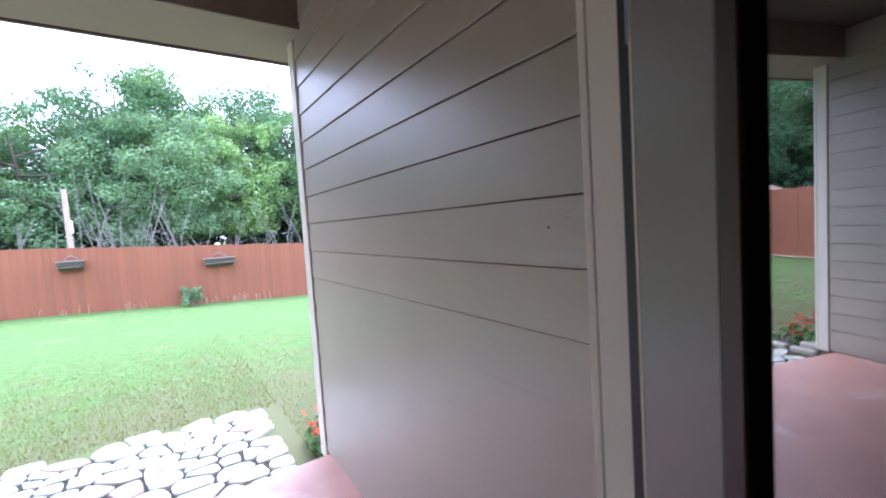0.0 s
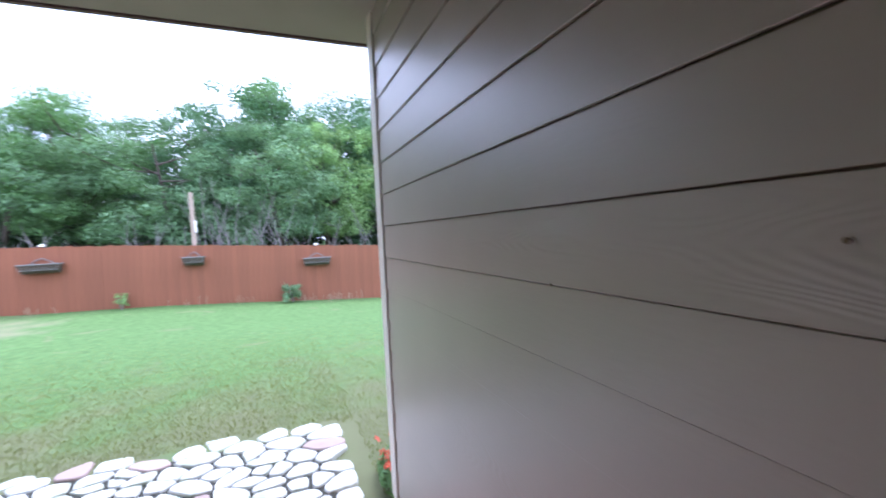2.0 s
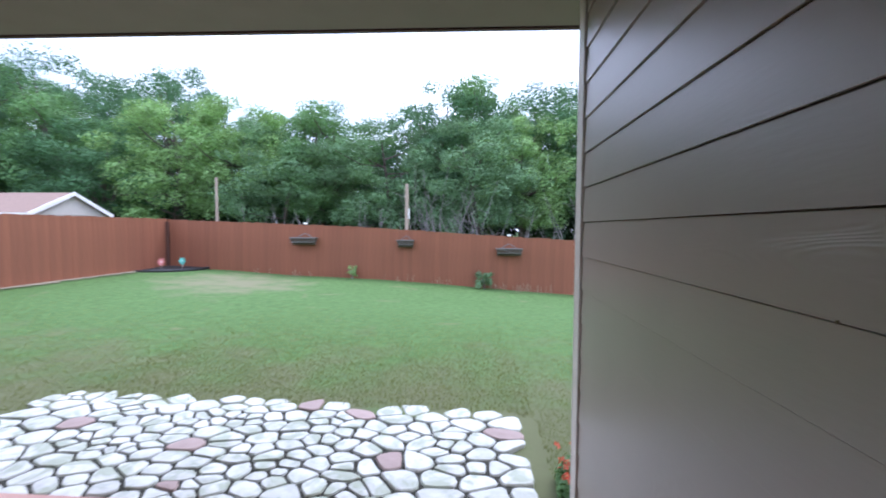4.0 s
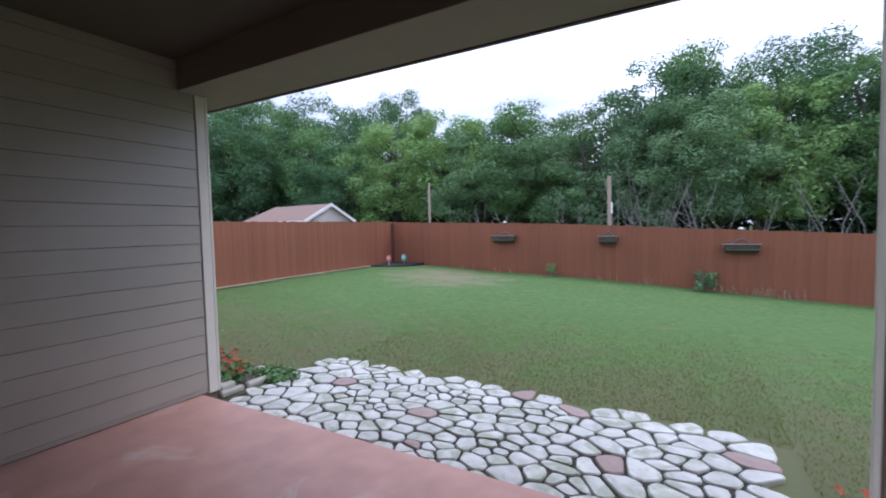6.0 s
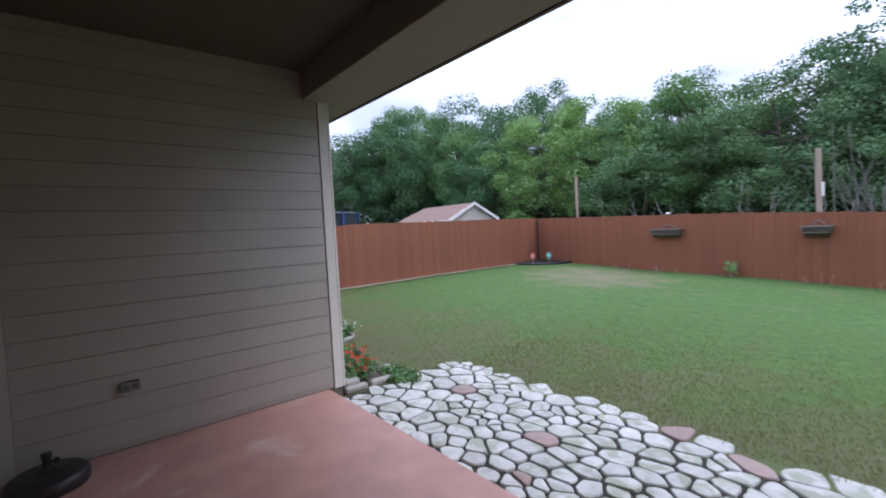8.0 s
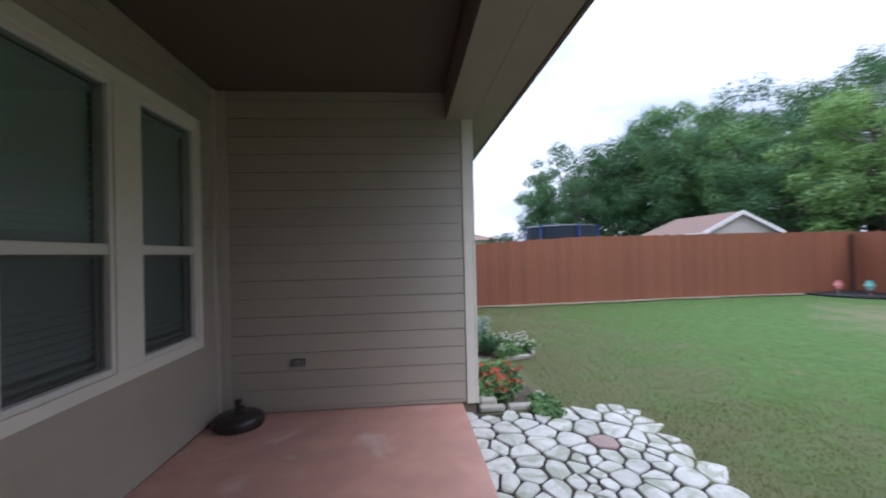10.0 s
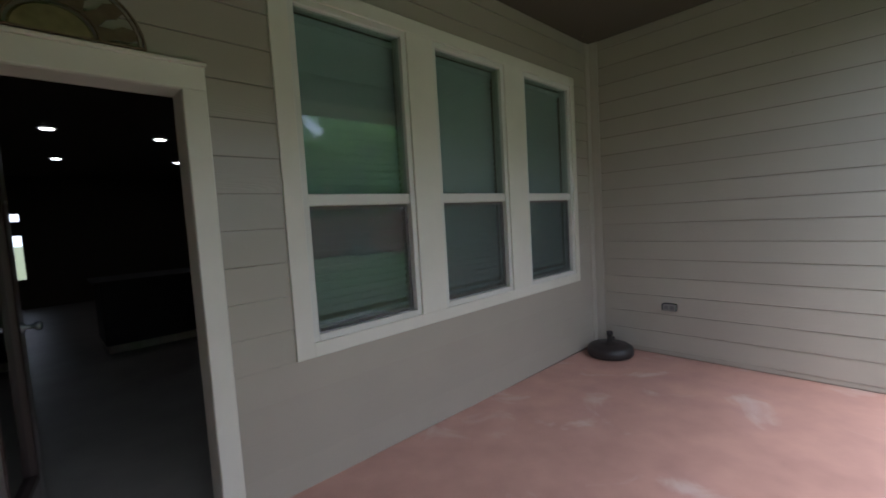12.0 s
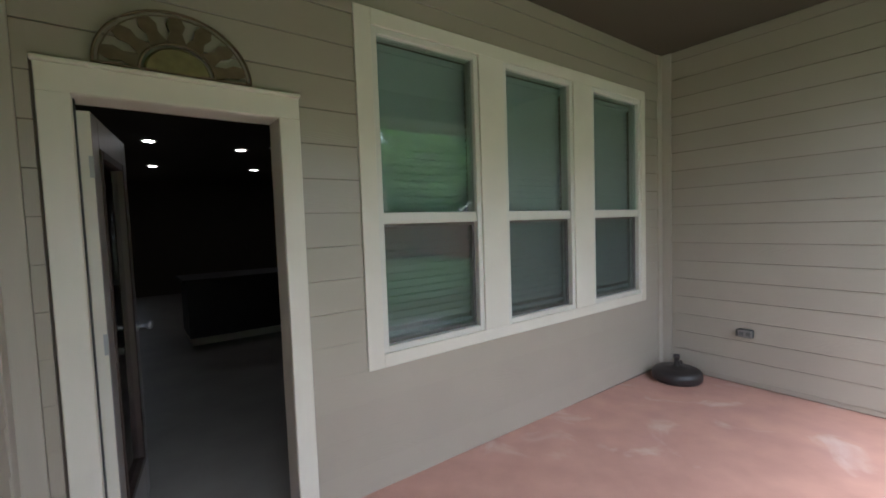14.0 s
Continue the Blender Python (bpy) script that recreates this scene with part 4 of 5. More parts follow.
def dry_brush(x, y, seed, n=26, h=2.6):
    rs = np.random.RandomState(seed)
    bm = bmesh.new()
    for k in range(n):
        x0, y0 = rs.uniform(-1.6, 1.6), rs.uniform(-0.5, 0.5)
        dx, dy = rs.uniform(-0.8, 0.8), rs.uniform(-0.3, 0.3)
        z = h * rs.uniform(0.6, 1.2)
        tube(bm, [(x0, y0, 0), (x0 + dx * 0.15, y0 + dy * 0.4, z * 0.55), (x0 + dx, y0 + dy, z)], [rs.uniform(0.012, 0.028), 0.014, 0.006], 5)
        for j in range(3):
            t = rs.uniform(0.3, 0.9)
            p = Vector((x0 + dx * t * 0.8, y0 + dy * t, z * t))
            tube(bm, [p, p + Vector((rs.uniform(-0.6, 0.6), rs.uniform(-0.2, 0.2), rs.uniform(0.1, 0.7)))], [0.009, 0.004], 4)
    ob = part("dry_brush", bm, M_TWIG)
    ob.location = (x, y, -0.55)
    tagged(ob, "tangle of bare grey branches behind the fence", "brush", "bare brush behind the fence")


dry_brush(0.6, 14.9, 31, 18, 3.0)
dry_brush(-2.6, 14.8, 32, 20, 2.4)
dry_brush(-6.2, 15.0, 33, 14, 2.5)
dry_brush(3.6, 15.0, 34, 11, 2.8)
dry_brush(-0.9, 15.6, 35, 14, 3.6)

bush("fence_shrub", "small upright green weed at the foot of the fence", "shrub", "plants along the fence", (-2.49, FY - 0.25, ground_z(-2.49, 12.7)), 0.20, 0.42, M_LEAF[2], 16, 0.026, 41, per=6500)
bush("fence_shrub", "bushy green shrub at the foot of the fence", "shrub", "plants along the fence", (1.54, FY - 0.3, ground_z(1.54, 12.7)), 0.29, 0.52, M_LEAF[3], 24, 0.03, 42, per=5500)


def dry_weeds(x, y, seed, n=26, spread=0.55):
    rs = np.random.RandomState(seed)
    bm = bmesh.new()
    for k in range(n):
        x0, y0, z = rs.uniform(-spread, spread), rs.uniform(-0.1, 0.1), rs.uniform(0.06, 0.24)
        dx, dy = rs.uniform(-0.06, 0.06), rs.uniform(-0.05, 0.03)
        tube(bm, [(x0, y0, -0.02), (x0 + dx * 0.3, y0 + dy * 0.3, z * 0.6), (x0 + dx, y0 + dy, z)], [0.005, 0.004, 0.007], 4)
    ob = part("dry_weeds", bm, M_STRAW)
    ob.location = (x, y, ground_z(x, y))
    tagged(ob, "tuft of pale dry weed stalks at the foot of the fence", "weeds", "dry weeds along the fence")


for x, seed, n, spread in [(2.3, 61, 34, 0.6), (3.2, 62, 16, 0.4), (-1.1, 63, 9, 0.5), (0.35, 64, 10, 0.4), (-4.0, 65, 8, 0.5), (-5.4, 66, 7, 0.3)]:
    dry_weeds(x, FY - 0.16, seed, n, spread)


# ---- planters on the fence ----
def planter(x0, x1, z, finial=True):
    w = x1 - x0
    p = thing("hanging_planter", "dark coir-lined metal trough planter on the fence" if finial else "small dark coir-lined half-round planter on the fence", "planter", "planters on the fence",
              at=((x0 + x1) / 2, FY - 0.012, z))
    bm = bmesh.new()
    n = 10
    prof = [(-0.02, 0.0), (-0.22, 0.0), (-0.20, -0.10), (-0.12, -0.16), (-0.02, -0.16)]
    k = len(prof)
    for x, s in ((-w / 2, 1), (w / 2, 1)):
        for y, zz in prof:
            bm.verts.new((x * (1 if zz > -0.05 else 0.86), y, zz))
    bm.verts.ensure_lookup_table()
    for i in range(k):
        bm.faces.new([bm.verts[j] for j in (i, (i + 1) % k, k + (i + 1) % k, k + i)])
    bm.faces.new([bm.verts[j] for j in range(k)])
    bm.faces.new([bm.verts[k + j] for j in range(k)])
    part("liner", bm, M_TERRA, p)
    bm = bmesh.new()
    tube(bm, [(-w / 2, -0.01, 0.005), (-w / 2 - 0.01, -0.23, 0.005), (w / 2 + 0.01, -0.23, 0.005), (w / 2, -0.01, 0.005)], [0.012] * 4, 5)
    tube(bm, [(-w / 2 + 0.04, -0.21, -0.1), (w / 2 - 0.04, -0.21, -0.1)], [0.006] * 2, 5)
    for j in range(n + 1):
        x = -w / 2 + w * j / n
        tube(bm, [(x, -0.232, 0.005), (x * 0.93, -0.21, -0.1), (x * 0.9, -0.12, -0.165)], [0.005] * 3, 4)
    tube(bm, [(-w * 0.3, -0.015, 0.0), (-w * 0.15, -0.016, 0.07), (0, -0.016, 0.11), (w * 0.15, -0.016, 0.07), (w * 0.3, -0.015, 0.0)], [0.010] * 5, 5)
    part("basket_frame", bm, M_GREYP, p, "dark grey wire frame")
    p.scale = (1, 1, 1.3)
    if finial:
        ob = part("post_cap_light", lathe(bmesh.new(), [(0.04, 0), (0.062, 0.012), (0.062, 0.04), (0.025, 0.06)], 12), M_WHITE)
        ob.location = ((x0 + x1) / 2 + 0.0, FY, back_top((x0 + x1) / 2) + 0.012)
        tagged(ob, "small white cap light on top of the fence", "light", "cap lights on the fence")


planter(-4.46, -3.65, 1.07)
planter(-1.12, -0.61, 1.02, False)
planter(1.88, 2.65, 0.79)


# ---- corner bed with pinwheels ----
bed = thing("corner_mulch_bed", "quarter-round bed of black mulch with dark edging in the fence corner", "garden bed")
bm = bmesh.new()
cz = ground_z(-8, 12.4)
c = bm.verts.new((FX + 0.03, FY - 0.03, cz + 0.09))
ring = [bm.verts.new((FX + 0.03 + 1.30 * math.cos(a), FY - 0.03 - 1.32 * math.sin(a), cz + 0.05)) for a in [math.pi / 2 * k / 14 for k in range(15)]]
for a, b in zip(ring, ring[1:]):
    bm.faces.new((c, a, b))
part("mulch", bm, M_MULCH, bed)
pts = [(FX + 0.03 + 1.33 * math.cos(a), FY - 0.03 - 1.35 * math.sin(a), cz + 0.03) for a in [math.pi / 2 * k / 14 for k in range(15)]]
part("edging", tube(bmesh.new(), pts, [0.045] * 15, 6), M_BLACK, bed, "black rubber edging")


def pinwheel(x, y, material, word, seed):
    p = thing("garden_pinwheel", word + " flower pinwheel on a stick in the mulch bed", "pinwheel", "pinwheels in the bed", at=(x, y, cz + 0.05))
    part("stick", tube(bmesh.new(), [(0, 0, 0), (0, 0, 0.26)], [0.006, 0.006], 6), M_WHITE, p)
    for k in range(6):
        a = math.pi / 3 * k
        bm = bmesh.new()
        pr = [(0.0, 0.0), (0.06, -0.045), (0.12, -0.035), (0.135, 0.0), (0.10, 0.04), (0.05, 0.03)]
        for dy in (0.0, 0.006):
            for u, w in pr:
                bm.verts.new((u * math.cos(a) - w * math.sin(a), -0.02 - dy - w * 0.4, 0.26 + u * math.sin(a) + w * math.cos(a)))
        bm.verts.ensure_lookup_table()
        bm.faces.new(bm.verts[:6])
        bm.faces.new(bm.verts[6:12])
        for j in range(6):
            bm.faces.new([bm.verts[q] for q in (j, (j + 1) % 6, 6 + (j + 1) % 6, 6 + j)])
        part("petal", bm, material, p)
    hub = lathe(bmesh.new(), [(0.028, -0.01), (0.028, 0.01), (0.012, 0.018)], 10)
    bmesh.ops.rotate(hub, verts=hub.verts, matrix=Matrix.Rotation(radians(90), 3, "X"))
    bmesh.ops.translate(hub, verts=hub.verts, vec=(0, -0.03, 0.26))
    part("hub", hub, M_WHITE, p)
    p.rotation_euler = (0, 0, radians(35))
    p.scale = (0.72, 0.72, 0.92)


pinwheel(-8.02, 11.95, M_PINK, "pink", 1)
pinwheel(-7.66, 12.35, M_TEAL, "pale teal", 2)


# ---- shed, trampoline and far roof beyond the side fence ----
def shed():
    s = thing("garden_shed", "small tan shed with a brown shingle roof beyond the fence", "shed")
    x0, x1, y0, y1, ze, zr = -13.5, -10.0, 9.98, 12.5, 1.73, 2.34
    ym = (y0 + y1) / 2
    part("wall", boxed(x0 + 0.15, x1 - 0.08, y0 + 0.15, y1 - 0.15, -0.6, ze - 0.02), M_SHED, s)
    bm = bmesh.new()
    g = [bm.verts.new(v) for v in [(x1 - 0.08, y0 + 0.15, ze - 0.03), (x1 - 0.08, y1 - 0.15, ze - 0.03), (x1 - 0.08, ym, zr - 0.05)]]
    g2 = [bm.verts.new((v.co.x - 0.08, v.co.y, v.co.z)) for v in g]
    bm.faces.new(g)
    bm.faces.new(g2[::-1])
    for i in range(3):
        bm.faces.new((g[i], g2[i], g2[(i + 1) % 3], g[(i + 1) % 3]))
    part("gable", bm, M_SHED, s)
    for sgn, ya, yb in ((1, y0, ym), (-1, y1, ym)):
        bm = bmesh.new()
        v = [bm.verts.new(p) for p in [(x0, ya, ze), (x1, ya, ze), (x1, yb, zr), (x0 + 0.5, yb, zr), (x0, ya, ze - 0.05), (x1, ya, ze - 0.05), (x1, yb, zr - 0.05), (x0 + 0.5, yb, zr - 0.05)]]
        for f in [(0, 1, 2, 3), (7, 6, 5, 4), (0, 4, 5, 1), (1, 5, 6, 2), (2, 6, 7, 3), (3, 7, 4, 0)]:
            bm.faces.new([v[i] for i in f])
        part("roof", bm, M_ROOF, s)
        bm = bmesh.new()
        v = [bm.verts.new(p) for p in [(x1 + 0.002, ya, ze - 0.10), (x1 + 0.002, ya, ze + 0.02), (x1 + 0.002, yb, zr + 0.02), (x1 + 0.002, yb, zr - 0.09),
                                       (x1 + 0.03, ya, ze - 0.10), (x1 + 0.03, ya, ze + 0.02), (x1 + 0.03, yb, zr + 0.02), (x1 + 0.03, yb, zr - 0.09)]]
        for f in [(0, 1, 2, 3), (7, 6, 5, 4), (0, 4, 5, 1), (1, 5, 6, 2), (2, 6, 7, 3), (3, 7, 4, 0)]:
            bm.faces.new([v[i] for i in f])
        part("rake_board", bm, M_WHITE, s, "white rake board")
    part("eave_board", boxed(x0, x1, y0 - 0.03, y0 - 0.002, ze - 0.09, ze + 0.0), M_WHITE, s, "white eave board")
    part("corner_board", boxed(x1 - 0.18, x1 - 0.07, y0 + 0.12, y0 + 0.148, -0.6, ze - 0.06), M_WHITE, s)


shed()


def trampoline():
    t = thing("trampoline", "round trampoline with a dark safety net and blue padded poles", "trampoline", at=(-16.0, 8.1, 0.02))
    R = 1.39
    bm = bmesh.new()
    n = 24
    for k in range(n):
        a0, a1 = 2 * math.pi * k / n, 2 * math.pi * (k + 1) / n
        v = [bm.verts.new((R * math.cos(a), R * math.sin(a), z)) for a, z in ((a0, 0.9), (a1, 0.9), (a1, 2.28), (a0, 2.28))]
        bm.faces.new(v)
    part("safety_net", bm, M_NET, t)
    part("pad_ring", lathe(bmesh.new(), [(R - 0.2, 0.82), (R + 0.1, 0.80), (R + 0.1, 0.88), (R - 0.2, 0.92)], 24), M_BLUE, t)
    for k in range(6):
        a = math.pi / 3 * k + 0.15
        part("pole", tube(bmesh.new(), [(1.06 * R * math.cos(a), 1.06 * R * math.sin(a), 0), (1.05 * R * math.cos(a), 1.05 * R * math.sin(a), 2.36)], [0.045, 0.045], 8), M_BLUE, t)
    part("top_ring", tube(bmesh.new(), [(R * math.cos(a), R * math.sin(a), 2.3) for a in [2 * math.pi * k / 24 for k in range(25)]], [0.02] * 25, 5), M_METAL, t)


trampoline()
s = thing("distant_house", "distant house roof beyond the side fence", "house")
part("wall", boxed(-66, -56, 7.5, 14, -0.5, 3.1), M_SHED, s)
bm = bmesh.new()
v = [bm.verts.new(p) for p in [(-67, 7, 3.0), (-55, 7, 3.0), (-55, 14.5, 3.0), (-67, 14.5, 3.0), (-63, 10.7, 4.1), (-59, 10.7, 4.1)]]
for f in [(0, 1, 5, 4), (1, 2, 5), (2, 3, 4, 5), (3, 0, 4), (3, 2, 1, 0)]:
    bm.faces.new([v[i] for i in f])
part("roof", bm, M_ROOF, s)
b1 = copy_thing(b0, pose(-40, 11.2, -0.5))
b1.scale = (1.3, 1.3, 1.42)


# ---- flower beds ----
def flower_patch(name, label, category, cx, cy, rx, ry, h, petal, leaf, seed, nflow=60, fsize=0.022, z=-0.14):
    rs = np.random.RandomState(seed)
    t = thing(name, label, category, at=(cx, cy, z))
    n = 26
    cen = [(rs.uniform(-1, 1) * rx * 0.8, rs.uniform(-1, 1) * ry * 0.8, h * rs.uniform(0.25, 0.7)) for k in range(n)]
    q, f = leaf_cloud(rs, cen, [rs.uniform(0.07, 0.12) for k in range(n)], 9000, 0.022, 0.8)
    leaves_object("leaves", q, f, leaf, t)
    if nflow:
        bm = bmesh.new()
        c = bm.verts.new((0, 0, 0))
        for j in range(5):
            a = 2 * math.pi * j / 5
            v = [bm.verts.new((fsize * q * math.cos(a + d), fsize * q * math.sin(a + d), z1)) for q, d, z1 in ((0.8, -0.5, 0.006), (1.25, 0, 0.002), (0.8, 0.5, 0.006))]
            bm.faces.new((c, *v))
        me = mesh_of(bm, petal)
        for k in range(nflow):
            ob = new("flower", me)
            ob.parent = t
            ob.matrix_local = pose(rs.uniform(-1, 1) * rx, rs.uniform(-1, 1) * ry, h * rs.uniform(0.6, 1.15), rs.uniform(-45, 45), rs.uniform(-45, 45), rs.uniform(0, 360))
    return t


structure("flower_bed_soil", box(boxed(-6.3, XW - 0.06, YF - 0.03, 2.95, -0.4, -0.125, bevel=0.02), XE + 0.06, 3.2, YF - 0.03, 2.9, -0.4, -0.13, bevel=0.02), M_DIRT, "dark soil of the flower beds beside the patio", "soil")
flower_patch("red_flower_plant", "clump of orange-red flowers with green leaves beside the patio corner", "flowers", -2.86, 2.56, 0.22, 0.25, 0.26, M_RED, M_LEAF[0], 51, 40, 0.024)
flower_patch("red_flower_plant", "clump of orange-red flowers with green leaves beside the patio corner", "flowers", -3.25, 2.62, 0.16, 0.22, 0.22, M_RED, M_LEAF[1], 52, 30, 0.026)
flower_patch("red_flower_plant", "small orange-red flowers beside the flagstones", "flowers", 1.87, 2.58, 0.12, 0.2, 0.18, M_RED, M_LEAF[0], 53, 45, 0.026, z=-0.15)
flower_patch("yellow_green_plant", "low yellow-green leafy plant in the bed", "plant", -3.62, 2.70, 0.16, 0.2, 0.22, M_RED, M_LEAF[2], 54, 0)
flower_patch("creeping_plant", "low green creeper spilling over the bed edging", "plant", -2.62, 2.92, 0.26, 0.1, 0.06, M_RED, M_LEAF[0], 55, 0, z=-0.16)
flower_patch("white_flower_plant", "spreading clump of small white flowers in the bed", "flowers", -4.7, 3.15, 0.5, 0.28, 0.24, M_WHITEP, M_LEAF[0], 56, 90, 0.018)
flower_patch("dark_leaf_plant", "dark green leafy plant in the bed", "plant", -4.75, 2.72, 0.25, 0.2, 0.38, M_RED, M_LEAF[1], 57, 0)
flower_patch("silver_bush", "rounded silvery-blue bush at the far end of the bed", "shrub", -5.75, 2.75, 0.3, 0.26, 0.52, M_RED, M_SAGE, 58, 0)
flower_patch("silver_bush", "low silvery plant in the bed", "plant", -3.75, 2.42, 0.14, 0.14, 0.2, M_RED, M_SAGE, 59, 0)


def edging(pts, seed):
    rs = random.Random(seed)
    for (x0, y0), (x1, y1) in zip(pts, pts[1:]):
        L = math.hypot(x1 - x0, y1 - y0)
        bm = boxed(0, L - 0.03, -0.036, 0.036, -0.05, 0.015, bevel=0.014)
        for v in bm.verts:
            v.co += Vector((0, noise.noise(v.co * 9 + Vector((seed, 0, 0))) * 0.02, noise.noise(v.co * 7) * 0.016))
        ob = part("edging_stone", bm, M_PALE)
        ob.matrix_world = pose(x0, y0, -0.10, 0, rs.uniform(-2, 2), math.degrees(math.atan2(y1 - y0, x1 - x0)))
        tagged(ob, "rough pale stone block edging the flower bed", "edging stone", "edging stones of the flower bed")


edging([(-2.60, 2.30), (-2.60, 2.57), (-2.62, 2.86)], 1)
edging([(-2.65, 2.98), (-3.0, 2.97)], 2)
edging([(-4.32, 2.96), (-4.42, 3.34)], 3)
edging([(-4.5, 3.38), (-5.0, 3.5), (-5.4, 3.15), (-6.0, 3.0)], 4)
tagged(part("splash_block", boxed(XW - 0.22, XW - 0.02, YF - 0.0, YF + 0.16, -0.15, -0.03, bevel=0.02), M_PALE), "pale block beside the foot of the corner boards", "stone")

# ---- grass blades ----
rs = np.random.RandomState(77)
n = 200000
gx = rs.uniform(-8.5, 6.5, n)
middle = (gx > -2.5) & (gx < 1.74)
gy = np.where(middle, 3.55 + 6.5 * rs.beta(1.0, 2.8, n), 2.25 + 7.8 * rs.beta(1.0, 2.6, n))
keep = ~((gx > -6.2) & (gx < -2.4) & (gy < 3.05)) & ~((gx > -2.52) & (gx < 1.60) & (gy < 3.62))
keep &= ~((gx < 2.4) & (gx > 1.84) & (gy < 2.9))
gx, gy = gx[keep], gy[keep]
gz = np.array([ground_z(a, b) + 0.012 * noise.noise(Vector((a * 0.7, b * 0.7, 0))) for a, b in zip(gx, gy)])
n = len(gx)
a = rs.uniform(0, 2 * np.pi, n)
w = rs.uniform(0.0018, 0.0035, n) * (1 + (gy - 3) * 0.12)
hh = rs.uniform(0.006, 0.024, n) * np.clip(1.6 - (gy - 3) * 0.2, 0.35, 1.3)
la, ll = rs.uniform(0, 2 * np.pi, n), rs.uniform(0.008, 0.022, n)
lean = np.stack([np.cos(la) * ll, np.sin(la) * ll], 1)
a = la + np.pi / 2
p0 = np.stack([gx - np.cos(a) * w, gy - np.sin(a) * w, gz - 0.005], 1)
p1 = np.stack([gx + np.cos(a) * w, gy + np.sin(a) * w, gz - 0.005], 1)
p2 = np.stack([gx + lean[:, 0], gy + lean[:, 1], gz + hh], 1)
q = np.stack([p0, p1, p2], 1).reshape(-1, 3)
me = bpy.data.meshes.new("grass")
me.vertices.add(len(q))
me.vertices.foreach_set("co", q.astype(np.float32).ravel())
me.loops.add(n * 3)
me.loops.foreach_set("vertex_index", np.arange(n * 3, dtype=np.int32))
me.polygons.add(n)
me.polygons.foreach_set("loop_start", np.arange(0, n * 3, 3, dtype=np.int32))
me.update(calc_edges=True)
M_BLADE = leaf_mat("grass_blade", (0.15, 0.175, 0.072), 0.25, var=0.2, dark=0.6, through=0.5)
me.materials.append(M_BLADE)
tagged(new("grass_blades", me), "short mown grass blades", "grass", kind="stuff")


# ---- flagstones ----
def clip_poly(poly, a, b, c):
    """Keeps the side of the polygon where a x + b y <= c."""
    out = []
    for i, p in enumerate(poly):
        q = poly[(i + 1) % len(poly)]
        dp, dq = a * p[0] + b * p[1] - c, a * q[0] + b * q[1] - c
        if dp <= 0:
            out.append(p)
        if dp * dq < 0:
            t = dp / (dp - dq)
            out.append((p[0] + (q[0] - p[0]) * t, p[1] + (q[1] - p[1]) * t))
    return out


def cells(seed, n, x0, x1, y0, y1, sx):
    rs = np.random.RandomState(seed)
    P = np.stack([rs.uniform(x0, x1, n) / sx, rs.uniform(y0, y1, n)], 1)
    polys = []
    for it in range(3):
        polys = []
        for i in range(n):
            poly = [(x0 / sx, y0), (x1 / sx, y0), (x1 / sx, y1), (x0 / sx, y1)]
            d = ((P - P[i]) ** 2).sum(1)
            for j in np.argsort(d)[1:22]:
                m = (P[i] + P[j]) / 2
                v = P[j] - P[i]
                poly = clip_poly(poly, v[0], v[1], float(v @ m))
                if len(poly) < 3:
                    break
            polys.append(poly)
        if it < 2:
            P = np.array([0.45 * P[i] + 0.55 * np.mean(np.array(polys[i]), 0) for i in range(n)])
    return [[(x * sx, y) for x, y in p] for p in polys]


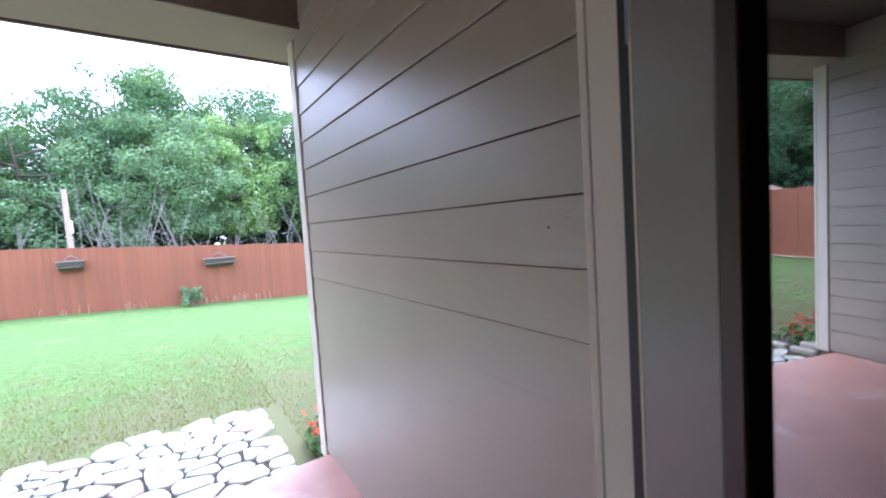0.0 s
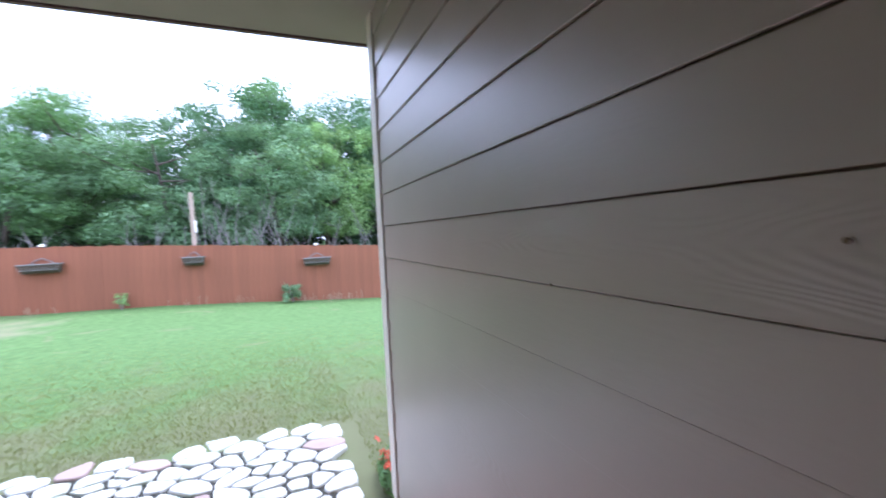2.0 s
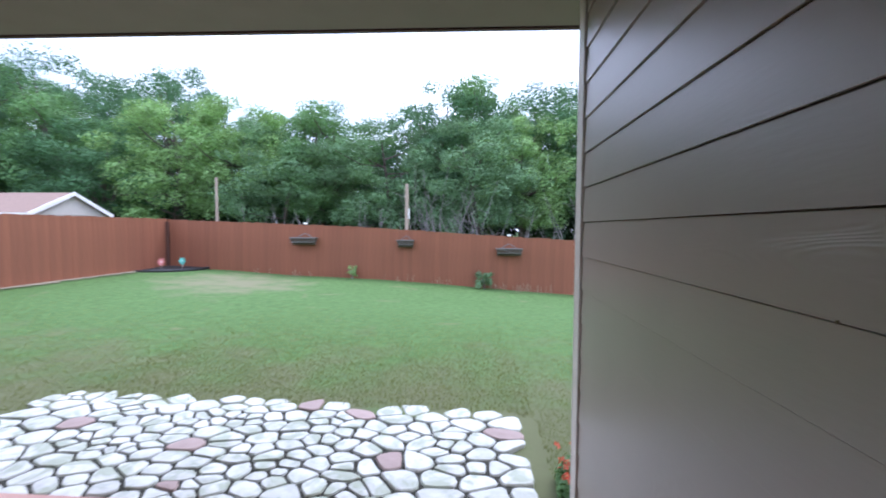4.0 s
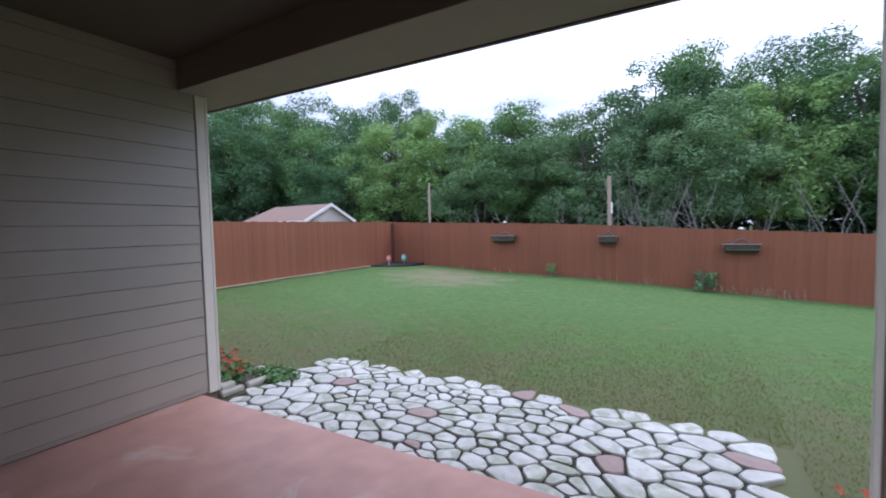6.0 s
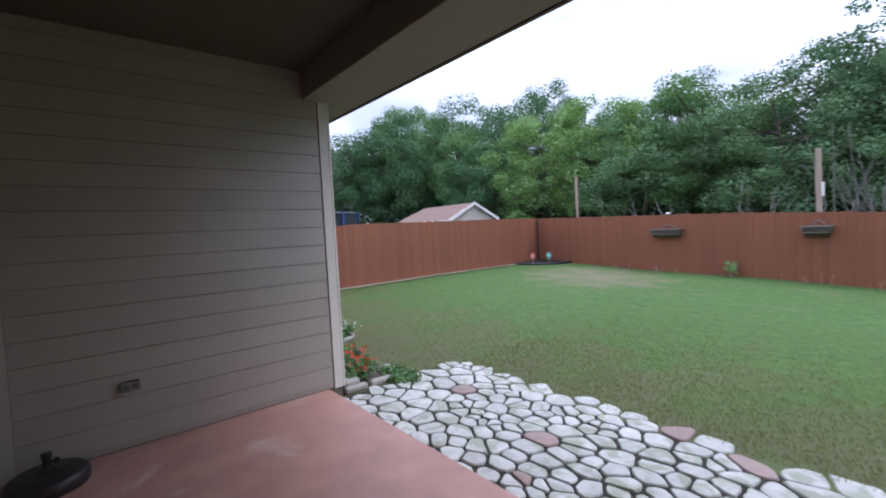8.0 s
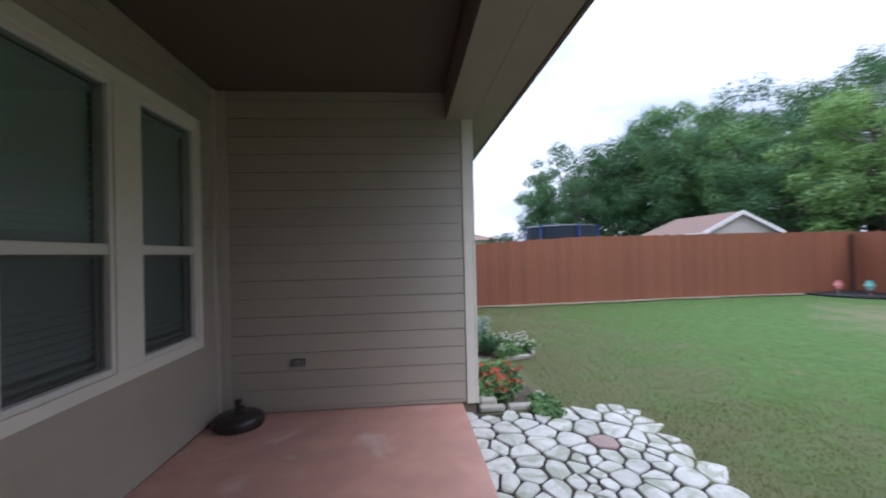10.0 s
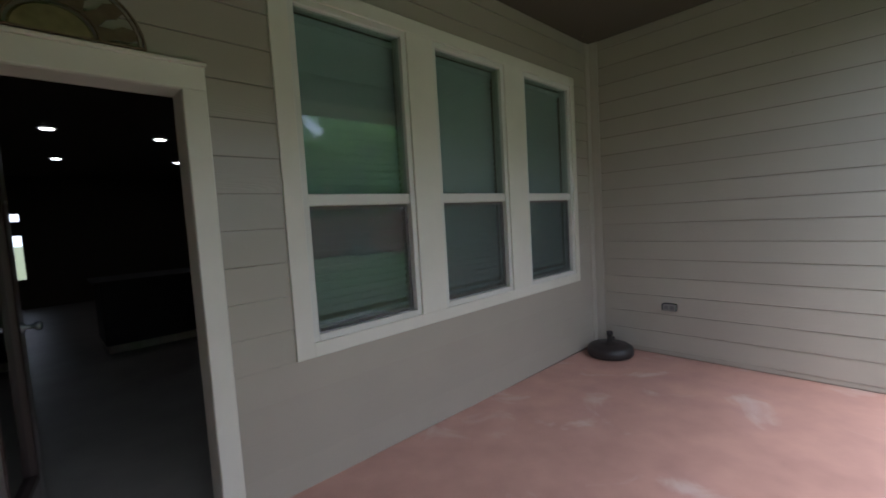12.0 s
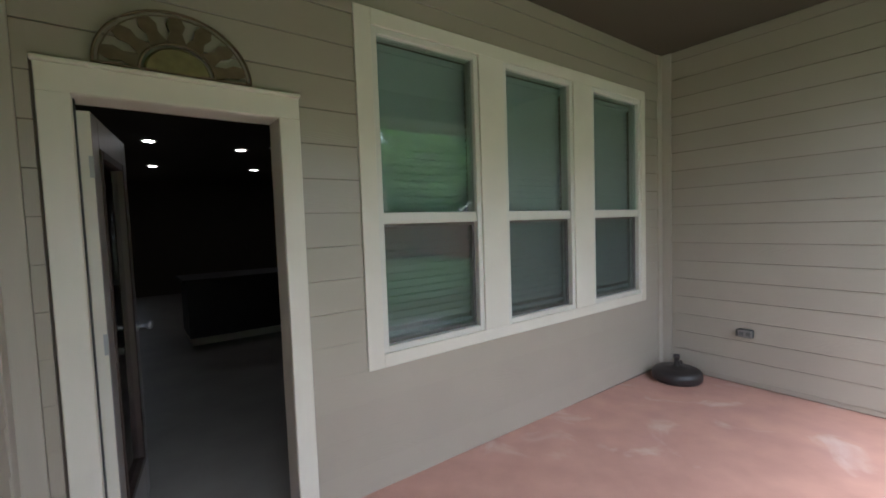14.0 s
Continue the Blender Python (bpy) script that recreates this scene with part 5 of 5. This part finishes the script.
PINK = [(-0.57, 2.48), (-0.72, 2.95), (0.63, 2.82), (-0.16, 3.52), (-1.89, 3.16), (0.33, 3.54), (1.40, 3.25)]   # where the rose-coloured stones lie
path = thing("flagstone_path", "strip of pale irregular flagstones with mossy joints along the patio", "path", kind="structure")
part("joint_bed", boxed(-2.54, 1.50, YF - 0.163, 3.54, -0.3, -0.149, bevel=0.01), M_JOINT, path)
rs = np.random.RandomState(4)
stones = cells(8, 264, -2.60, 1.63, YF - 0.16, 3.90, 1.22)
middles = np.array([np.mean(np.array(p), 0) if len(p) > 2 else (99, 99) for p in stones])
rosy = {int(np.argmin(((middles - p) ** 2).sum(1))) for p in PINK}
for number, poly in enumerate(stones):
    P = np.array(poly)
    c = P.mean(0)
    if len(P) < 3 or c[0] < -2.53 or c[0] > 1.57 or c[1] > 3.67 - 0.09 * max(c[0] - 0.4, 0):
        continue
    # inset, rounded outline
    pts = []
    k = len(P)
    for i in range(k):
        a, b, d = P[i - 1], P[i], P[(i + 1) % k]
        e, g = b + (a - b) * 0.34, b + (d - b) * 0.34
        pts += [e, 0.22 * e + 0.56 * b + 0.22 * g, g]
    pts = np.array(pts)
    ctr = pts.mean(0)
    r = np.linalg.norm(pts - ctr, axis=1)[:, None]
    ins = 0.0065 + 0.004 * rs.random()
    if r.mean() < 0.035:
        continue
    pts = ctr + (pts - ctr) * np.maximum(0.2, (r - ins * 1.15) / r)
    pts = pts + rs.normal(size=pts.shape) * 0.0016
    z = -0.134 + rs.uniform(-0.006, 0.006)
    tilt = rs.uniform(-0.02, 0.02, 2)
    bm = bmesh.new()
    rings = []
    for sc, dz in ((1.0, -0.04), (1.0, -0.010), (0.93, -0.001)):
        rings.append([bm.verts.new((*(ctr + (p - ctr) * sc), z + dz + float((p - ctr) @ tilt) * (dz > -0.03))) for p in pts])
    for r0, r1 in zip(rings, rings[1:]):
        for i in range(len(pts)):
            j = (i + 1) % len(pts)
            bm.faces.new((r0[i], r0[j], r1[j], r1[i]))
    mid = bm.verts.new((*ctr, z + 0.004))
    for i in range(len(pts)):
        bm.faces.new((rings[-1][i], rings[-1][(i + 1) % len(pts)], mid))
    part("flagstone", bm, M_STONER if number in rosy else M_STONE, path)

# ---- true size ----
for ob in list(scene.objects):
    if ob.parent is None and ob.type in ("MESH", "EMPTY"):
        ob.matrix_basis = Matrix.Scale(SIZE, 4) @ ob.matrix_basis
